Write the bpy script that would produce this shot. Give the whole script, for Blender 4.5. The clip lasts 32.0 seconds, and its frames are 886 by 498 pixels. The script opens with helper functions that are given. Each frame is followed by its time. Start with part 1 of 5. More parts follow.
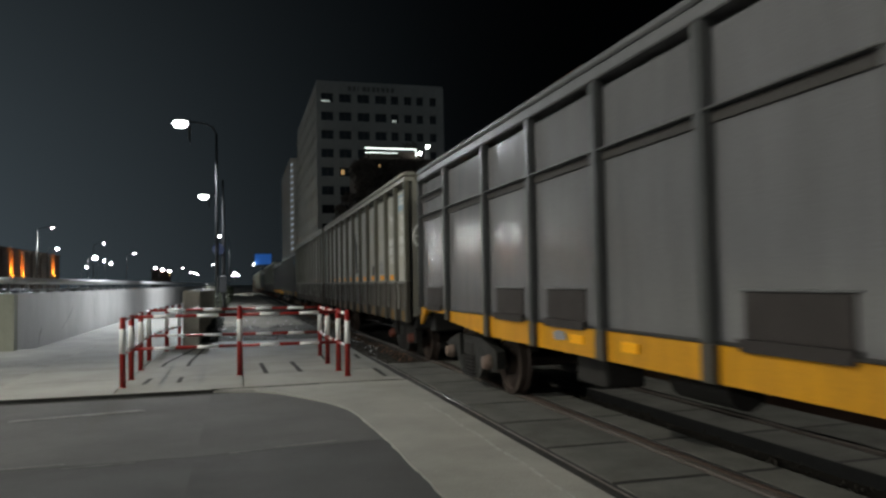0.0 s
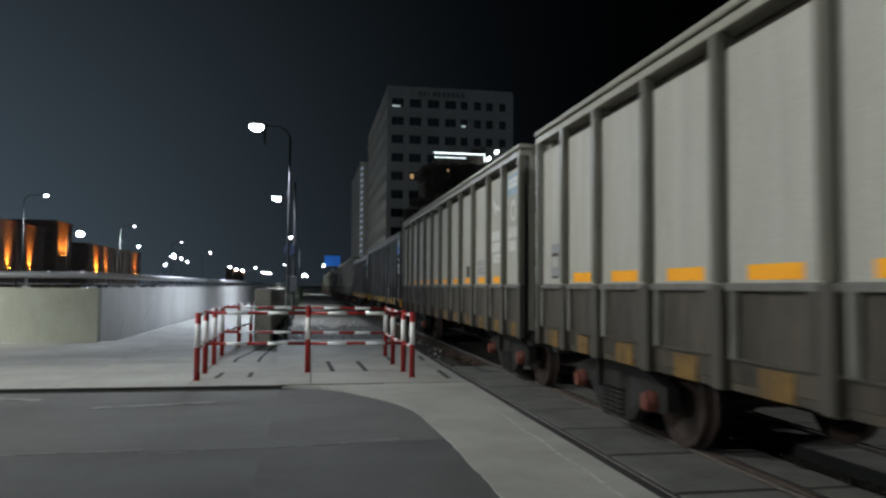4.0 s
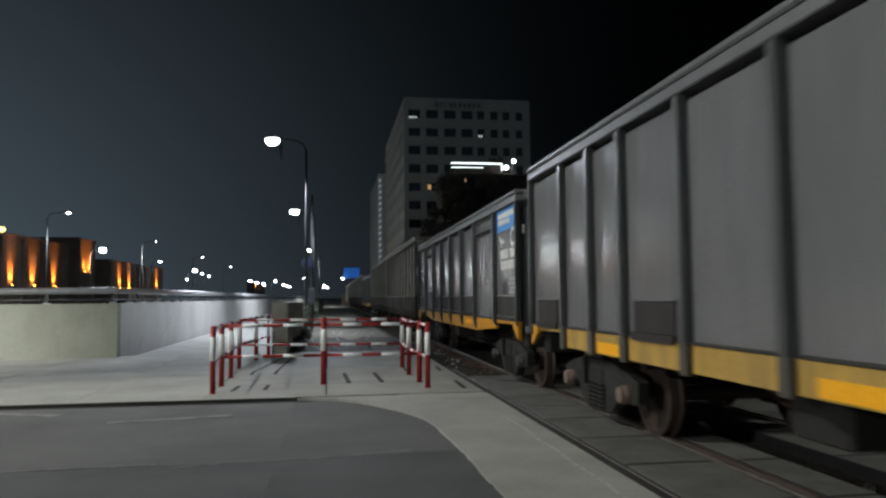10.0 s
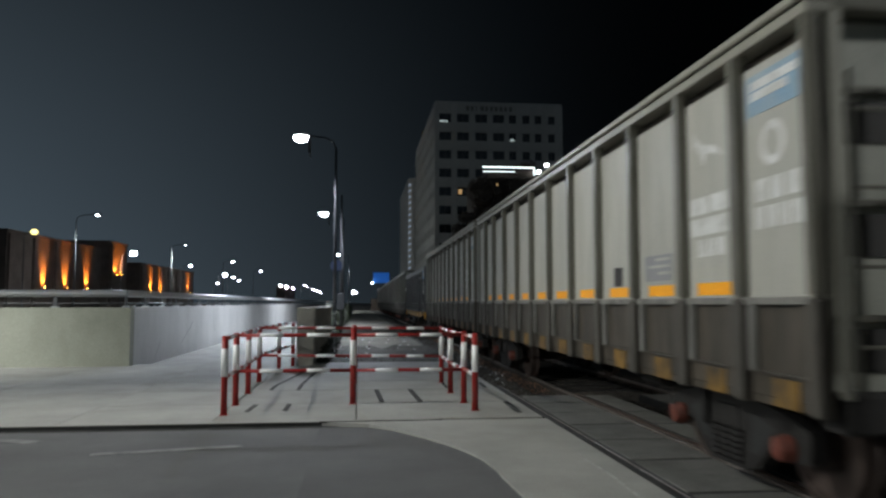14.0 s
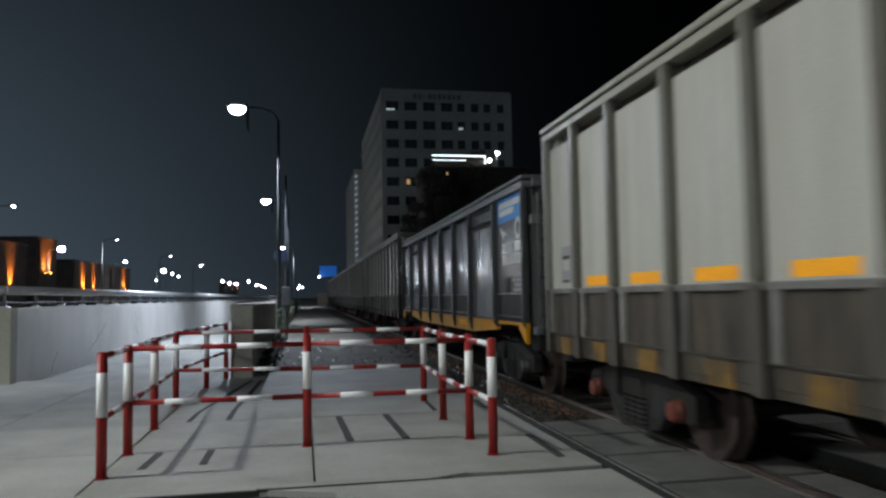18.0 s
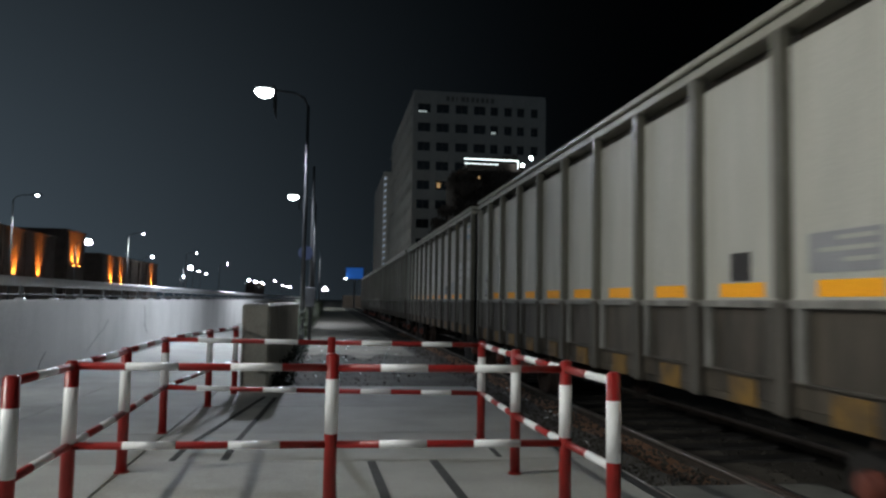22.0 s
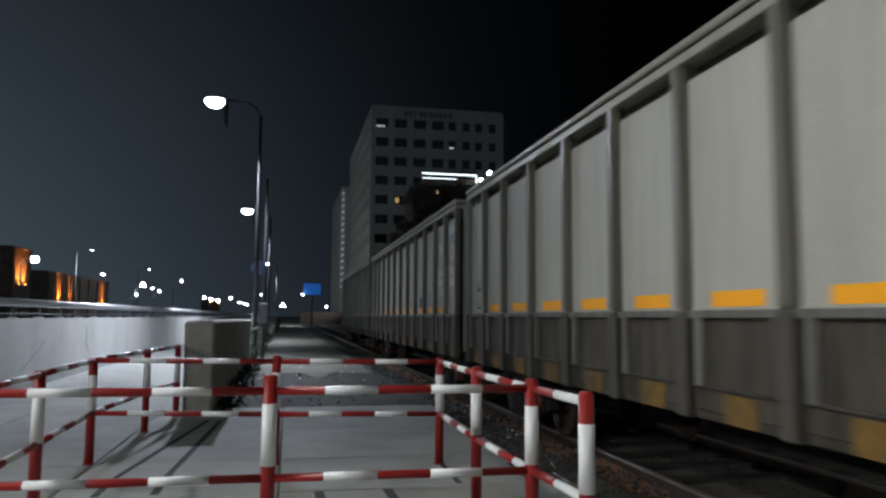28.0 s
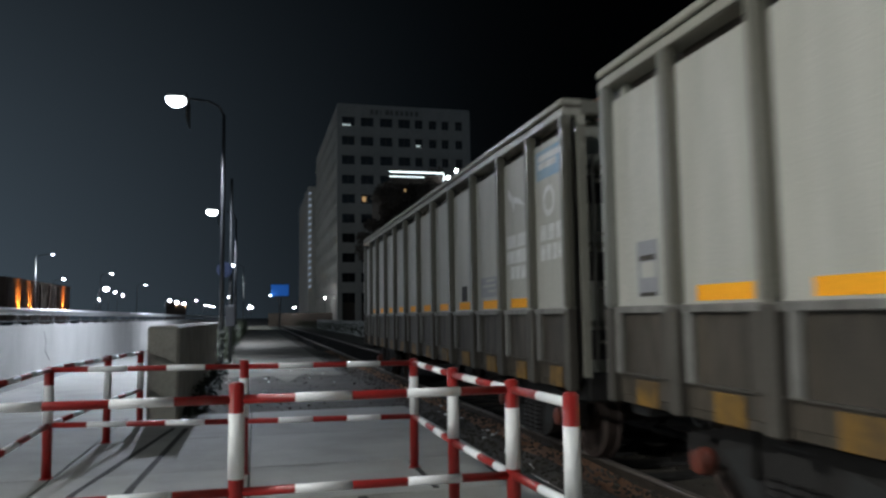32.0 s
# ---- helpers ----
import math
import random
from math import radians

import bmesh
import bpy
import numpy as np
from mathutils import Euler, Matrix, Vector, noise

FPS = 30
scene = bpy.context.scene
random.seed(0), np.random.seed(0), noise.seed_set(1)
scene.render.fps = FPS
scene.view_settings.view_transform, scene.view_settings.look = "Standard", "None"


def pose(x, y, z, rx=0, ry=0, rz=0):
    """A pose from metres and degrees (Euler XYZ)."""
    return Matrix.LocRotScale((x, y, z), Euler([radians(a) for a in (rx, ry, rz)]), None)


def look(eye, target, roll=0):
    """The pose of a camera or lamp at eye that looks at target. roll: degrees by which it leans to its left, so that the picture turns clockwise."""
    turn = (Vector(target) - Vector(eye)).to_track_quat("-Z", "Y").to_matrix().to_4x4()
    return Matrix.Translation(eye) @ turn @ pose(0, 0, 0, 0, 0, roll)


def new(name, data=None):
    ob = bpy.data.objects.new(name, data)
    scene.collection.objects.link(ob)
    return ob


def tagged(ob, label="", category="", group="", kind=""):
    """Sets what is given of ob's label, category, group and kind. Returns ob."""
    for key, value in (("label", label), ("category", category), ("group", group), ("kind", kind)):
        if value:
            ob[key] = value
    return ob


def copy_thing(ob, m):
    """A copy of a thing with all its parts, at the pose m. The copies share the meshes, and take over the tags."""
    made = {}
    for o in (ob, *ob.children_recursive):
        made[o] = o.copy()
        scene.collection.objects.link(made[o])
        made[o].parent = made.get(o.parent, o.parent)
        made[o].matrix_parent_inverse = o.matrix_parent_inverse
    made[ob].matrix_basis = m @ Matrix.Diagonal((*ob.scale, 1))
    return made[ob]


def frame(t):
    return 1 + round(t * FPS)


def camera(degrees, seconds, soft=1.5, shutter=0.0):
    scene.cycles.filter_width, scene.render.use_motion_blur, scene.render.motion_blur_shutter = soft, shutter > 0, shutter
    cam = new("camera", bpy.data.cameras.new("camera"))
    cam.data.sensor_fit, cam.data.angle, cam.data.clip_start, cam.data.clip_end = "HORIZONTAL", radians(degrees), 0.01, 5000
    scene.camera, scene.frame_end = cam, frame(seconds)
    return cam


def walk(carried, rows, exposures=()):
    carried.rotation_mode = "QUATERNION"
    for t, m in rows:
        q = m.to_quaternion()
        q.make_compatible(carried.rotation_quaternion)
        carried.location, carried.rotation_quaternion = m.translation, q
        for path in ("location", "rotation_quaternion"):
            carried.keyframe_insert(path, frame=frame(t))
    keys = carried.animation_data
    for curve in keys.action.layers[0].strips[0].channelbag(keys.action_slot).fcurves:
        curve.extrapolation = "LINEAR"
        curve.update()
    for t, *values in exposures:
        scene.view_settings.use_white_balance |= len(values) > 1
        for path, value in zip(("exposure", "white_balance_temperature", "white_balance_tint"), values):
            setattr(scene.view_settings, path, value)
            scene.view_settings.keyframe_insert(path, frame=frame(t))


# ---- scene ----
cam = camera(61.4, 32.0, soft=2.5, shutter=0.65)
PATH = [
    (0, (0.009, -3.056, 1.515), (0.534, -1.128, 1.601), -1.0),
    (0.5, (0.029, -3.093, 1.5), (0.498, -1.151, 1.579), -0.9),
    (1, (0.009, -3.122, 1.495), (0.427, -1.169, 1.591), -0.5),
    (1.5, (0.024, -3.109, 1.493), (0.44, -1.154, 1.576), -0.3),
    (2, (0.04, -3.062, 1.497), (0.487, -1.114, 1.582), -0.1),
    (2.5, (-0.002, -3.058, 1.493), (0.435, -1.108, 1.569), 0.1),
    (4.5, (0.026, -3.134, 1.491), (0.348, -1.164, 1.604), 0.1),
    (5, (0.06, -3.131, 1.494), (0.367, -1.159, 1.616), -0.3),
    (5.5, (0.071, -3.11, 1.496), (0.394, -1.14, 1.619), -0.3),
    (6, (0.074, -3.09, 1.48), (0.397, -1.121, 1.622), -0.3),
    (6.5, (0.092, -3.108, 1.498), (0.423, -1.14, 1.639), -1.0),
    (7, (0.09, -3.109, 1.49), (0.417, -1.142, 1.642), -1.2),
    (7.5, (0.089, -3.106, 1.49), (0.404, -1.136, 1.633), -1.3),
    (8, (0.097, -3.106, 1.488), (0.409, -1.135, 1.617), -1.0),
    (8.5, (0.105, -3.1, 1.495), (0.426, -1.13, 1.612), -0.6),
    (9, (0.1, -3.044, 1.478), (0.427, -1.074, 1.596), -0.4),
    (9.5, (0.098, -3.056, 1.484), (0.418, -1.085, 1.606), -0.7),
    (10, (0.108, -3.071, 1.477), (0.407, -1.097, 1.605), -0.5),
    (10.5, (0.131, -3.087, 1.478), (0.433, -1.114, 1.602), -0.5),
    (11, (0.113, -3.102, 1.473), (0.377, -1.123, 1.591), -0.1),
    (11.5, (0.123, -2.965, 1.484), (0.34, -0.98, 1.597), 0.0),
    (12, (0.061, -2.656, 1.495), (0.346, -0.684, 1.67), -0.5),
    (12.5, (0.055, -2.355, 1.468), (0.367, -0.383, 1.574), -0.8),
    (13, (0.081, -1.998, 1.48), (0.374, -0.023, 1.594), -0.0),
    (13.5, (0.079, -1.6, 1.503), (0.326, 0.38, 1.636), 0.3),
    (14, (0.077, -1.234, 1.49), (0.299, 0.748, 1.634), 0.0),
    (14.5, (0.08, -0.867, 1.491), (0.245, 1.121, 1.627), 0.8),
    (16.5, (0.081, 0.904, 1.478), (0.33, 2.885, 1.606), 0.3),
    (17, (0.077, 1.361, 1.464), (0.343, 3.337, 1.621), -0.7),
    (17.5, (0.073, 1.831, 1.466), (0.364, 3.805, 1.594), 0.6),
    (18, (-0.023, 2.329, 1.478), (0.342, 4.291, 1.602), -1.0),
    (18.5, (-0.012, 2.788, 1.47), (0.36, 4.747, 1.625), -0.3),
    (19, (-0.039, 3.179, 1.484), (0.312, 5.142, 1.635), -0.2),
    (19.5, (-0.081, 3.562, 1.481), (0.296, 5.519, 1.64), -1.7),
    (20, (-0.044, 3.918, 1.47), (0.304, 5.88, 1.632), -0.7),
    (20.5, (-0.05, 4.222, 1.472), (0.31, 6.184, 1.604), 0.3),
    (21, (-0.111, 4.499, 1.48), (0.266, 6.459, 1.608), -0.1),
    (21.5, (-0.09, 4.666, 1.487), (0.257, 6.632, 1.608), 0.4),
    (22, (-0.037, 4.762, 1.484), (0.259, 6.735, 1.624), 1.0),
    (22.5, (0.005, 4.821, 1.486), (0.296, 6.794, 1.634), 0.6),
    (23, (0.042, 4.781, 1.472), (0.315, 6.757, 1.616), 0.4),
    (23.5, (-0.021, 4.854, 1.47), (0.294, 6.822, 1.63), -0.1),
    (24, (-0.088, 4.942, 1.478), (0.268, 6.903, 1.653), 0.3),
    (24.5, (-0.131, 4.995, 1.481), (0.23, 6.955, 1.654), 0.6),
    (25, (-0.122, 5.083, 1.504), (0.24, 7.042, 1.682), 1.0),
    (25.5, (-0.097, 5.095, 1.496), (0.267, 7.053, 1.674), 1.0),
    (27.5, (0.048, 5.225, 1.48), (0.408, 7.181, 1.683), 0.3),
    (28, (0.088, 5.281, 1.469), (0.491, 7.232, 1.651), 0.4),
    (28.5, (0.037, 5.355, 1.485), (0.489, 7.295, 1.671), -0.4),
    (29, (-0.056, 5.384, 1.479), (0.433, 7.314, 1.669), -1.1),
    (29.5, (-0.073, 5.398, 1.484), (0.442, 7.325, 1.638), -1.2),
    (30, (-0.045, 5.415, 1.486), (0.469, 7.339, 1.668), -0.7),
    (30.5, (-0.019, 5.438, 1.485), (0.48, 7.366, 1.662), -0.8),
    (31, (-0.014, 5.439, 1.483), (0.427, 7.382, 1.661), -0.7),
    (31.5, (0.033, 5.466, 1.479), (0.479, 7.407, 1.663), -0.9),
    (32, (0.096, 5.497, 1.48), (0.582, 7.429, 1.657), -0.8),
]
walk(cam, [(t, look(eye, target, roll)) for t, eye, target, roll in PATH],
     [(0, 0.2, 6600, 6), (2.5, 0.3, 6400, 6), (5, 0.28, 5950, 7), (9, 0.3, 6200, 7), (12, 0.25, 6250, 7), (17, 0.27, 5850, 7), (20, 0.15, 6200, 7), (24, 0.1, 6050, 8), (28, 0.22, 6000, 8), (32, 0.3, 6000, 8)])

# ---- world, lamps ----
world = bpy.data.worlds.new("night_sky")
scene.world = world
world.use_nodes = True
wn, wl = world.node_tree.nodes, world.node_tree.links
# city glow over the south-western sky, fading to black in the north-east
coord, side, fade = wn.new("ShaderNodeTexCoord"), wn.new("ShaderNodeVectorMath"), wn.new("ShaderNodeMapRange")
side.operation = "DOT_PRODUCT"
side.inputs[1].default_value = (0.8, 0.55, 0.1)
fade.interpolation_type = "SMOOTHSTEP"
for key, value in (("From Min", 0.86), ("From Max", -0.15), ("To Min", 0.0006), ("To Max", 0.066)):
    fade.inputs[key].default_value = value
wl.new(coord.outputs["Generated"], side.inputs[0])
wl.new(side.outputs["Value"], fade.inputs["Value"])
wn["Background"].inputs["Color"].default_value = (0.63, 0.81, 0.97, 1)
# brighter towards the horizon, as the haze over a lit city is
height, low, both_ways = wn.new("ShaderNodeSeparateXYZ"), wn.new("ShaderNodeMapRange"), wn.new("ShaderNodeMath")
wl.new(coord.outputs["Generated"], height.inputs[0])
wl.new(height.outputs["Z"], low.inputs["Value"])
for key, value in (("From Min", 0.0), ("From Max", 0.42), ("To Min", 1.55), ("To Max", 0.45)):
    low.inputs[key].default_value = value
both_ways.operation = "MULTIPLY"
wl.new(fade.outputs[0], both_ways.inputs[0])
wl.new(low.outputs[0], both_ways.inputs[1])
wl.new(both_ways.outputs[0], wn["Background"].inputs["Strength"])


def street_light(x, y, z, watts, aim, colour=(0.93, 1.0, 0.97), cone=150, radius=0.15):
    """The beam of a street lamp, thrown down and towards its street."""
    lamp = bpy.data.lights.new("street_light", "SPOT")
    lamp.energy, lamp.color, lamp.shadow_soft_size = watts, colour, radius
    lamp.spot_size, lamp.spot_blend = radians(cone), 0.7
    new("street_light", lamp).matrix_world = look((x, y, z), aim)


street_light(-2.22, 29.8, 7.85, 4300, (-7.0, 27.0, 0), (0.86, 0.9, 1.0), 166)
street_light(-2.13, 48.5, 6.9, 3300, (-6.0, 50.0, 0), (0.88, 0.91, 1.0), 166)
street_light(-3.0, 115.0, 8.5, 6500, (3.0, 127.0, 1.0), cone=165)
# next three: unseen lamps, added out of view to light train, wall and pavement
street_light(-13.0, 8.5, 11.5, 5700, (-1.0, 1.5, 0), (1.0, 0.965, 0.87), 92, 0.3)
street_light(-15.5, 10.0, 8.3, 9000, (-16.0, 15.5, 0), (1.0, 0.98, 0.92), 116)
street_light(-22.2, -7.0, 8.4, 5500, (-10.0, -6.0, 0), (1.0, 0.98, 0.91), 140, 0.3)
street_light(-22.7, 98.5, 8.4, 3000, (-27.0, 99.0, 0))
street_light(-22.2, 65.0, 8.7, 3500, (-20.0, 64.0, 0))
street_light(-34.1, 116.6, 8.7, 1500, (-47.0, 126.0, 6), (1.0, 0.9, 0.8), 165)
street_light(-22.9, 136.2, 8.7, 4200, (4.0, 146.0, 2.0), cone=165)
# unseen lamp added behind the train, assumed from the lit ground there
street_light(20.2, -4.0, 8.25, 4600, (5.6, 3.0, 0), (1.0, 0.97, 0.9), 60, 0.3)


# ---- materials ----
def mat(name, base, dark=None, rough=0.7, metal=0.0, scale=3.0, fine=40.0, bump=0.15, stretch=(1, 1, 1), amount=0.5,
        spread=0.0, gloss=0.1, grainy=1.0, dent=0.0):
    """Two noises, coarse stains and fine grain, tint and roughen the base colour."""
    m = bpy.data.materials.new(name)
    m.use_nodes = True
    nt = m.node_tree
    b = nt.nodes["Principled BSDF"]
    dark = dark or tuple(c * 0.55 for c in base)

    def node(kind, **values):
        n = nt.nodes.new(kind)
        for key, value in values.items():
            n.inputs[key].default_value = value
        return n

    link = nt.links.new
    co = node("ShaderNodeTexCoord")
    info = node("ShaderNodeObjectInfo")
    shift = nt.nodes.new("ShaderNodeVectorMath")
    shift.operation = "MULTIPLY_ADD"
    link(info.outputs["Random"], shift.inputs[0])
    shift.inputs[1].default_value = (37.0, 19.0, 11.0)
    link(co.outputs["Object"], shift.inputs[2])
    mp = node("ShaderNodeMapping")
    mp.inputs["Scale"].default_value = stretch
    link(shift.outputs[0], mp.inputs["Vector"])
    coarse = node("ShaderNodeTexNoise", Scale=scale, Detail=5.0, Roughness=0.6)
    grain = node("ShaderNodeTexNoise", Scale=fine, Detail=3.0, Roughness=0.6)
    link(mp.outputs[0], coarse.inputs["Vector"])
    link(shift.outputs[0], grain.inputs["Vector"])
    ramp = node("ShaderNodeMapRange")
    for key, value in (("From Min", 0.35), ("From Max", 0.72), ("To Min", 0.0), ("To Max", amount)):
        ramp.inputs[key].default_value = value
    link(coarse.outputs["Fac"], ramp.inputs["Value"])
    mix = node("ShaderNodeMix")
    mix.data_type = "RGBA"
    mix.inputs["A"].default_value = (*base, 1)
    mix.inputs["B"].default_value = (*dark, 1)
    link(ramp.outputs[0], mix.inputs["Factor"])
    hsv = node("ShaderNodeHueSaturation")
    val = node("ShaderNodeMapRange")
    for key, value in (("From Min", 0.3), ("From Max", 0.7), ("To Min", 1 - 0.14 * grainy), ("To Max", 1 + 0.12 * grainy)):
        val.inputs[key].default_value = value
    link(grain.outputs["Fac"], val.inputs["Value"])
    each = node("ShaderNodeMapRange")
    for key, value in (("To Min", 1 - spread), ("To Max", 1 + spread)):
        each.inputs[key].default_value = value
    link(info.outputs["Random"], each.inputs["Value"])
    both = nt.nodes.new("ShaderNodeMath")
    both.operation = "MULTIPLY"
    link(val.outputs[0], both.inputs[0])
    link(each.outputs[0], both.inputs[1])
    link(both.outputs[0], hsv.inputs["Value"])
    link(mix.outputs["Result"], hsv.inputs["Color"])
    link(hsv.outputs[0], b.inputs["Base Color"])
    rr = node("ShaderNodeMapRange")
    for key, value in (("To Min", max(0.04, rough - gloss)), ("To Max", min(1.0, rough + gloss))):
        rr.inputs[key].default_value = value
    link(coarse.outputs["Fac"], rr.inputs["Value"])
    link(rr.outputs[0], b.inputs["Roughness"])
    b.inputs["Metallic"].default_value = metal
    if bump:
        bp = node("ShaderNodeBump", Strength=bump, Distance=0.01)
        link(grain.outputs["Fac"], bp.inputs["Height"])
        link(bp.outputs[0], b.inputs["Normal"])
        if dent:
            wave = node("ShaderNodeBump", Strength=dent, Distance=0.02)
            link(coarse.outputs["Fac"], wave.inputs["Height"])
            link(wave.outputs[0], bp.inputs["Normal"])
    return m


def glow(name, colour, strength):
    m = bpy.data.materials.new(name)
    m.use_nodes = True
    b = m.node_tree.nodes["Principled BSDF"]
    b.inputs["Base Color"].default_value = (*colour, 1)
    b.inputs["Emission Color"].default_value = (*colour, 1)
    b.inputs["Emission Strength"].default_value = strength
    return m


CONCRETE = mat("pavement_concrete", (0.37, 0.365, 0.34), (0.235, 0.232, 0.212), 0.85, 0, 1.1, 60, 0.25, amount=0.7, spread=0.06)
CAST = mat("wall_concrete", (0.52, 0.512, 0.495), (0.36, 0.358, 0.345), 0.8, 0, 0.8, 45, 0.2, (1, 1, 0.5), amount=0.7)
# south wall: its dimmer olive light is put into a darker concrete tone
OLIVEWALL = mat("olive_lit_wall_concrete", (0.30, 0.305, 0.25), (0.16, 0.165, 0.13), 0.85, 0, 0.7, 45, 0.25, (1, 1, 0.5), amount=0.8)
BLOCK = mat("block_concrete", (0.42, 0.40, 0.34), (0.24, 0.23, 0.20), 0.85, 0, 1.6, 50, 0.3, amount=0.8)
ASPHALT = mat("asphalt", (0.125, 0.123, 0.122), (0.075, 0.074, 0.076), 0.85, 0, 0.55, 90, 0.5, amount=0.9)
PATCH = mat("newer_asphalt", (0.085, 0.084, 0.088), (0.05, 0.05, 0.053), 0.85, 0, 0.7, 90, 0.5, amount=0.9)
FILLER = mat("dark_joint_filler", (0.045, 0.045, 0.042), None, 0.9, 0, 6, 80, 0.4)
DIRT = mat("dirt", (0.085, 0.082, 0.072), (0.035, 0.033, 0.029), 0.95, 0, 0.9, 35, 0.8, amount=0.8)
TRACK = mat("trodden_dirt", (0.085, 0.078, 0.066), (0.04, 0.036, 0.03), 0.95, 0, 1.3, 25, 1.0, amount=1.0)
PATH_GREY = mat("pale_lamplit_path", (0.21, 0.195, 0.165), (0.11, 0.10, 0.085), 0.95, 0, 0.8, 30, 0.6, amount=1.0)
SOIL = mat("rusty_soil", (0.25, 0.115, 0.05), (0.10, 0.062, 0.04), 0.95, 0, 2.5, 30, 0.8, amount=0.9)
BALLAST = mat("ballast_stone", (0.068, 0.058, 0.046), (0.03, 0.026, 0.021), 0.95, 0, 8, 30, 0.5, spread=0.35)
PANELC = mat("crossing_concrete", (0.155, 0.153, 0.14), (0.085, 0.083, 0.074), 0.85, 0, 2.2, 55, 0.3, amount=0.9, spread=0.12)
RAIL = mat("rail_steel", (0.075, 0.058, 0.046), (0.035, 0.027, 0.022), 0.6, 0.6, 5, 60, 0.2)
RAILTOP = mat("polished_rail_head", (0.19, 0.165, 0.148), (0.10, 0.082, 0.072), 0.45, 0.3, 5, 60, 0.05)
GUARD = mat("reddish_guard_rail_steel", (0.095, 0.065, 0.053), (0.045, 0.032, 0.027), 0.6, 0.2, 5, 60, 0.15)
RED = mat("red_paint", (0.32, 0.02, 0.017), (0.20, 0.014, 0.011), 0.36, 0, 7, 60, 0.03, amount=0.6, grainy=0.5)
WHITE = mat("white_paint", (0.89, 0.89, 0.89), (0.64, 0.63, 0.60), 0.32, 0, 9, 60, 0.015, amount=0.15, grainy=0.2)
LIGHT = mat("light_grey_wagon_paint", (0.43, 0.42, 0.378), (0.32, 0.31, 0.27), 0.55, 0, 1.3, 70, 0.03, (4, 4, 0.55), amount=0.6, spread=0.05, dent=0.2)
LRAIL = mat("pale_grey_rail_paint", (0.32, 0.31, 0.262), (0.22, 0.21, 0.175), 0.42, 0, 1.5, 60, 0.06, (2, 2, 1), amount=0.6, spread=0.06)
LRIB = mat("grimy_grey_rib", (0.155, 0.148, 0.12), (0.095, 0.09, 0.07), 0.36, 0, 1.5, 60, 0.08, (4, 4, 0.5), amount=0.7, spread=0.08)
# LLOW: grime of the lower panels, also painted shade in the rail recesses
LLOW = mat("grime_and_recess_shade", (0.07, 0.057, 0.042), (0.018, 0.015, 0.011), 0.65, 0, 1.8, 60, 0.1, (3, 3, 0.7), amount=1.0, spread=0.1)
# LEND: light falling on the wagon ends is put into a brighter paint
LEND = mat("brightened_end_wall_paint", (0.46, 0.465, 0.40), (0.28, 0.28, 0.235), 0.5, 0, 1.5, 60, 0.06, (2, 2, 1), amount=0.7)
STRUT = mat("pale_worn_strut", (0.19, 0.185, 0.17), (0.07, 0.064, 0.055), 0.6, 0, 2.2, 60, 0.08, (3, 3, 0.8), amount=0.9, spread=0.25)
LPOST = mat("pale_corner_post", (0.24, 0.24, 0.215), (0.15, 0.148, 0.13), 0.45, 0, 1.5, 60, 0.06, (4, 4, 0.5), amount=0.7, spread=0.06)
LFOOT = mat("sooty_rib_foot", (0.075, 0.066, 0.053), (0.03, 0.026, 0.021), 0.65, 0, 1.5, 60, 0.1, (4, 4, 0.5), amount=0.8, spread=0.1)
DARKG = mat("dark_grey_wagon_paint", (0.160, 0.158, 0.166), (0.110, 0.108, 0.113), 0.15, 0, 1.2, 70, 0.02, (3, 3, 0.6), amount=0.6, spread=0.05, gloss=0.05, dent=0.5)
SMEAR = mat("rusty_smear", (0.36, 0.29, 0.26), (0.20, 0.14, 0.12), 0.7, 0, 5, 60, 0.03, amount=0.9)
DRAIL = mat("dark_grey_rail", (0.135, 0.138, 0.145), (0.09, 0.091, 0.096), 0.4, 0, 1.5, 60, 0.05, (2, 2, 1), amount=0.6)
# DRIB: shade on the rib sides is put into a darker grey than the panels
DRIB = mat("shade_darkened_rib_grey", (0.076, 0.077, 0.079), (0.044, 0.045, 0.046), 0.34, 0, 1.5, 60, 0.06, amount=0.6)
# DEND: lighter than the side paint, standing in for light on the end
DEND = mat("brightened_grey_end_wall_paint", (0.22, 0.225, 0.215), (0.14, 0.142, 0.134), 0.5, 0, 1.5, 60, 0.06, (2, 2, 1), amount=0.7)
# DLOW: blackened panels, also painted shade in recesses and under bars
DLOW = mat("blackening_and_recess_shade", (0.027, 0.024, 0.023), (0.016, 0.014, 0.013), 0.7, 0, 2.5, 50, 0.1)
YELLOW = mat("yellow_sill_paint", (0.62, 0.285, 0.003), (0.36, 0.165, 0.008), 0.5, 0, 1.6, 60, 0.05, (3, 3, 0.8), amount=0.6)
ORANGE = mat("orange_marker", (0.98, 0.42, 0.0), (0.85, 0.33, 0.0), 0.6, 0, 4, 60, 0.02, amount=0.3)
STAIN = mat("stained_yellow_paint", (0.21, 0.112, 0.013), (0.05, 0.036, 0.02), 0.7, 0, 4, 60, 0.1, amount=1.0)
FADEDY = mat("faded_yellow_sill_paint", (0.52, 0.32, 0.06), (0.27, 0.17, 0.055), 0.6, 0, 1.6, 60, 0.08, (2, 2, 0.8), amount=0.9)
SCORCH = mat("scorched_hatch_steel", (0.024, 0.018, 0.017), (0.014, 0.011, 0.01), 0.75, 0, 3, 50, 0.1)
NAVY = mat("dull_navy_paint", (0.007, 0.015, 0.045), None, 0.6)
FADEDBLUE = mat("washed_out_blue_paint", (0.20, 0.33, 0.46), (0.38, 0.42, 0.44), 0.5, 0, 4, 60, 0.02, (1, 1, 1), amount=0.8)
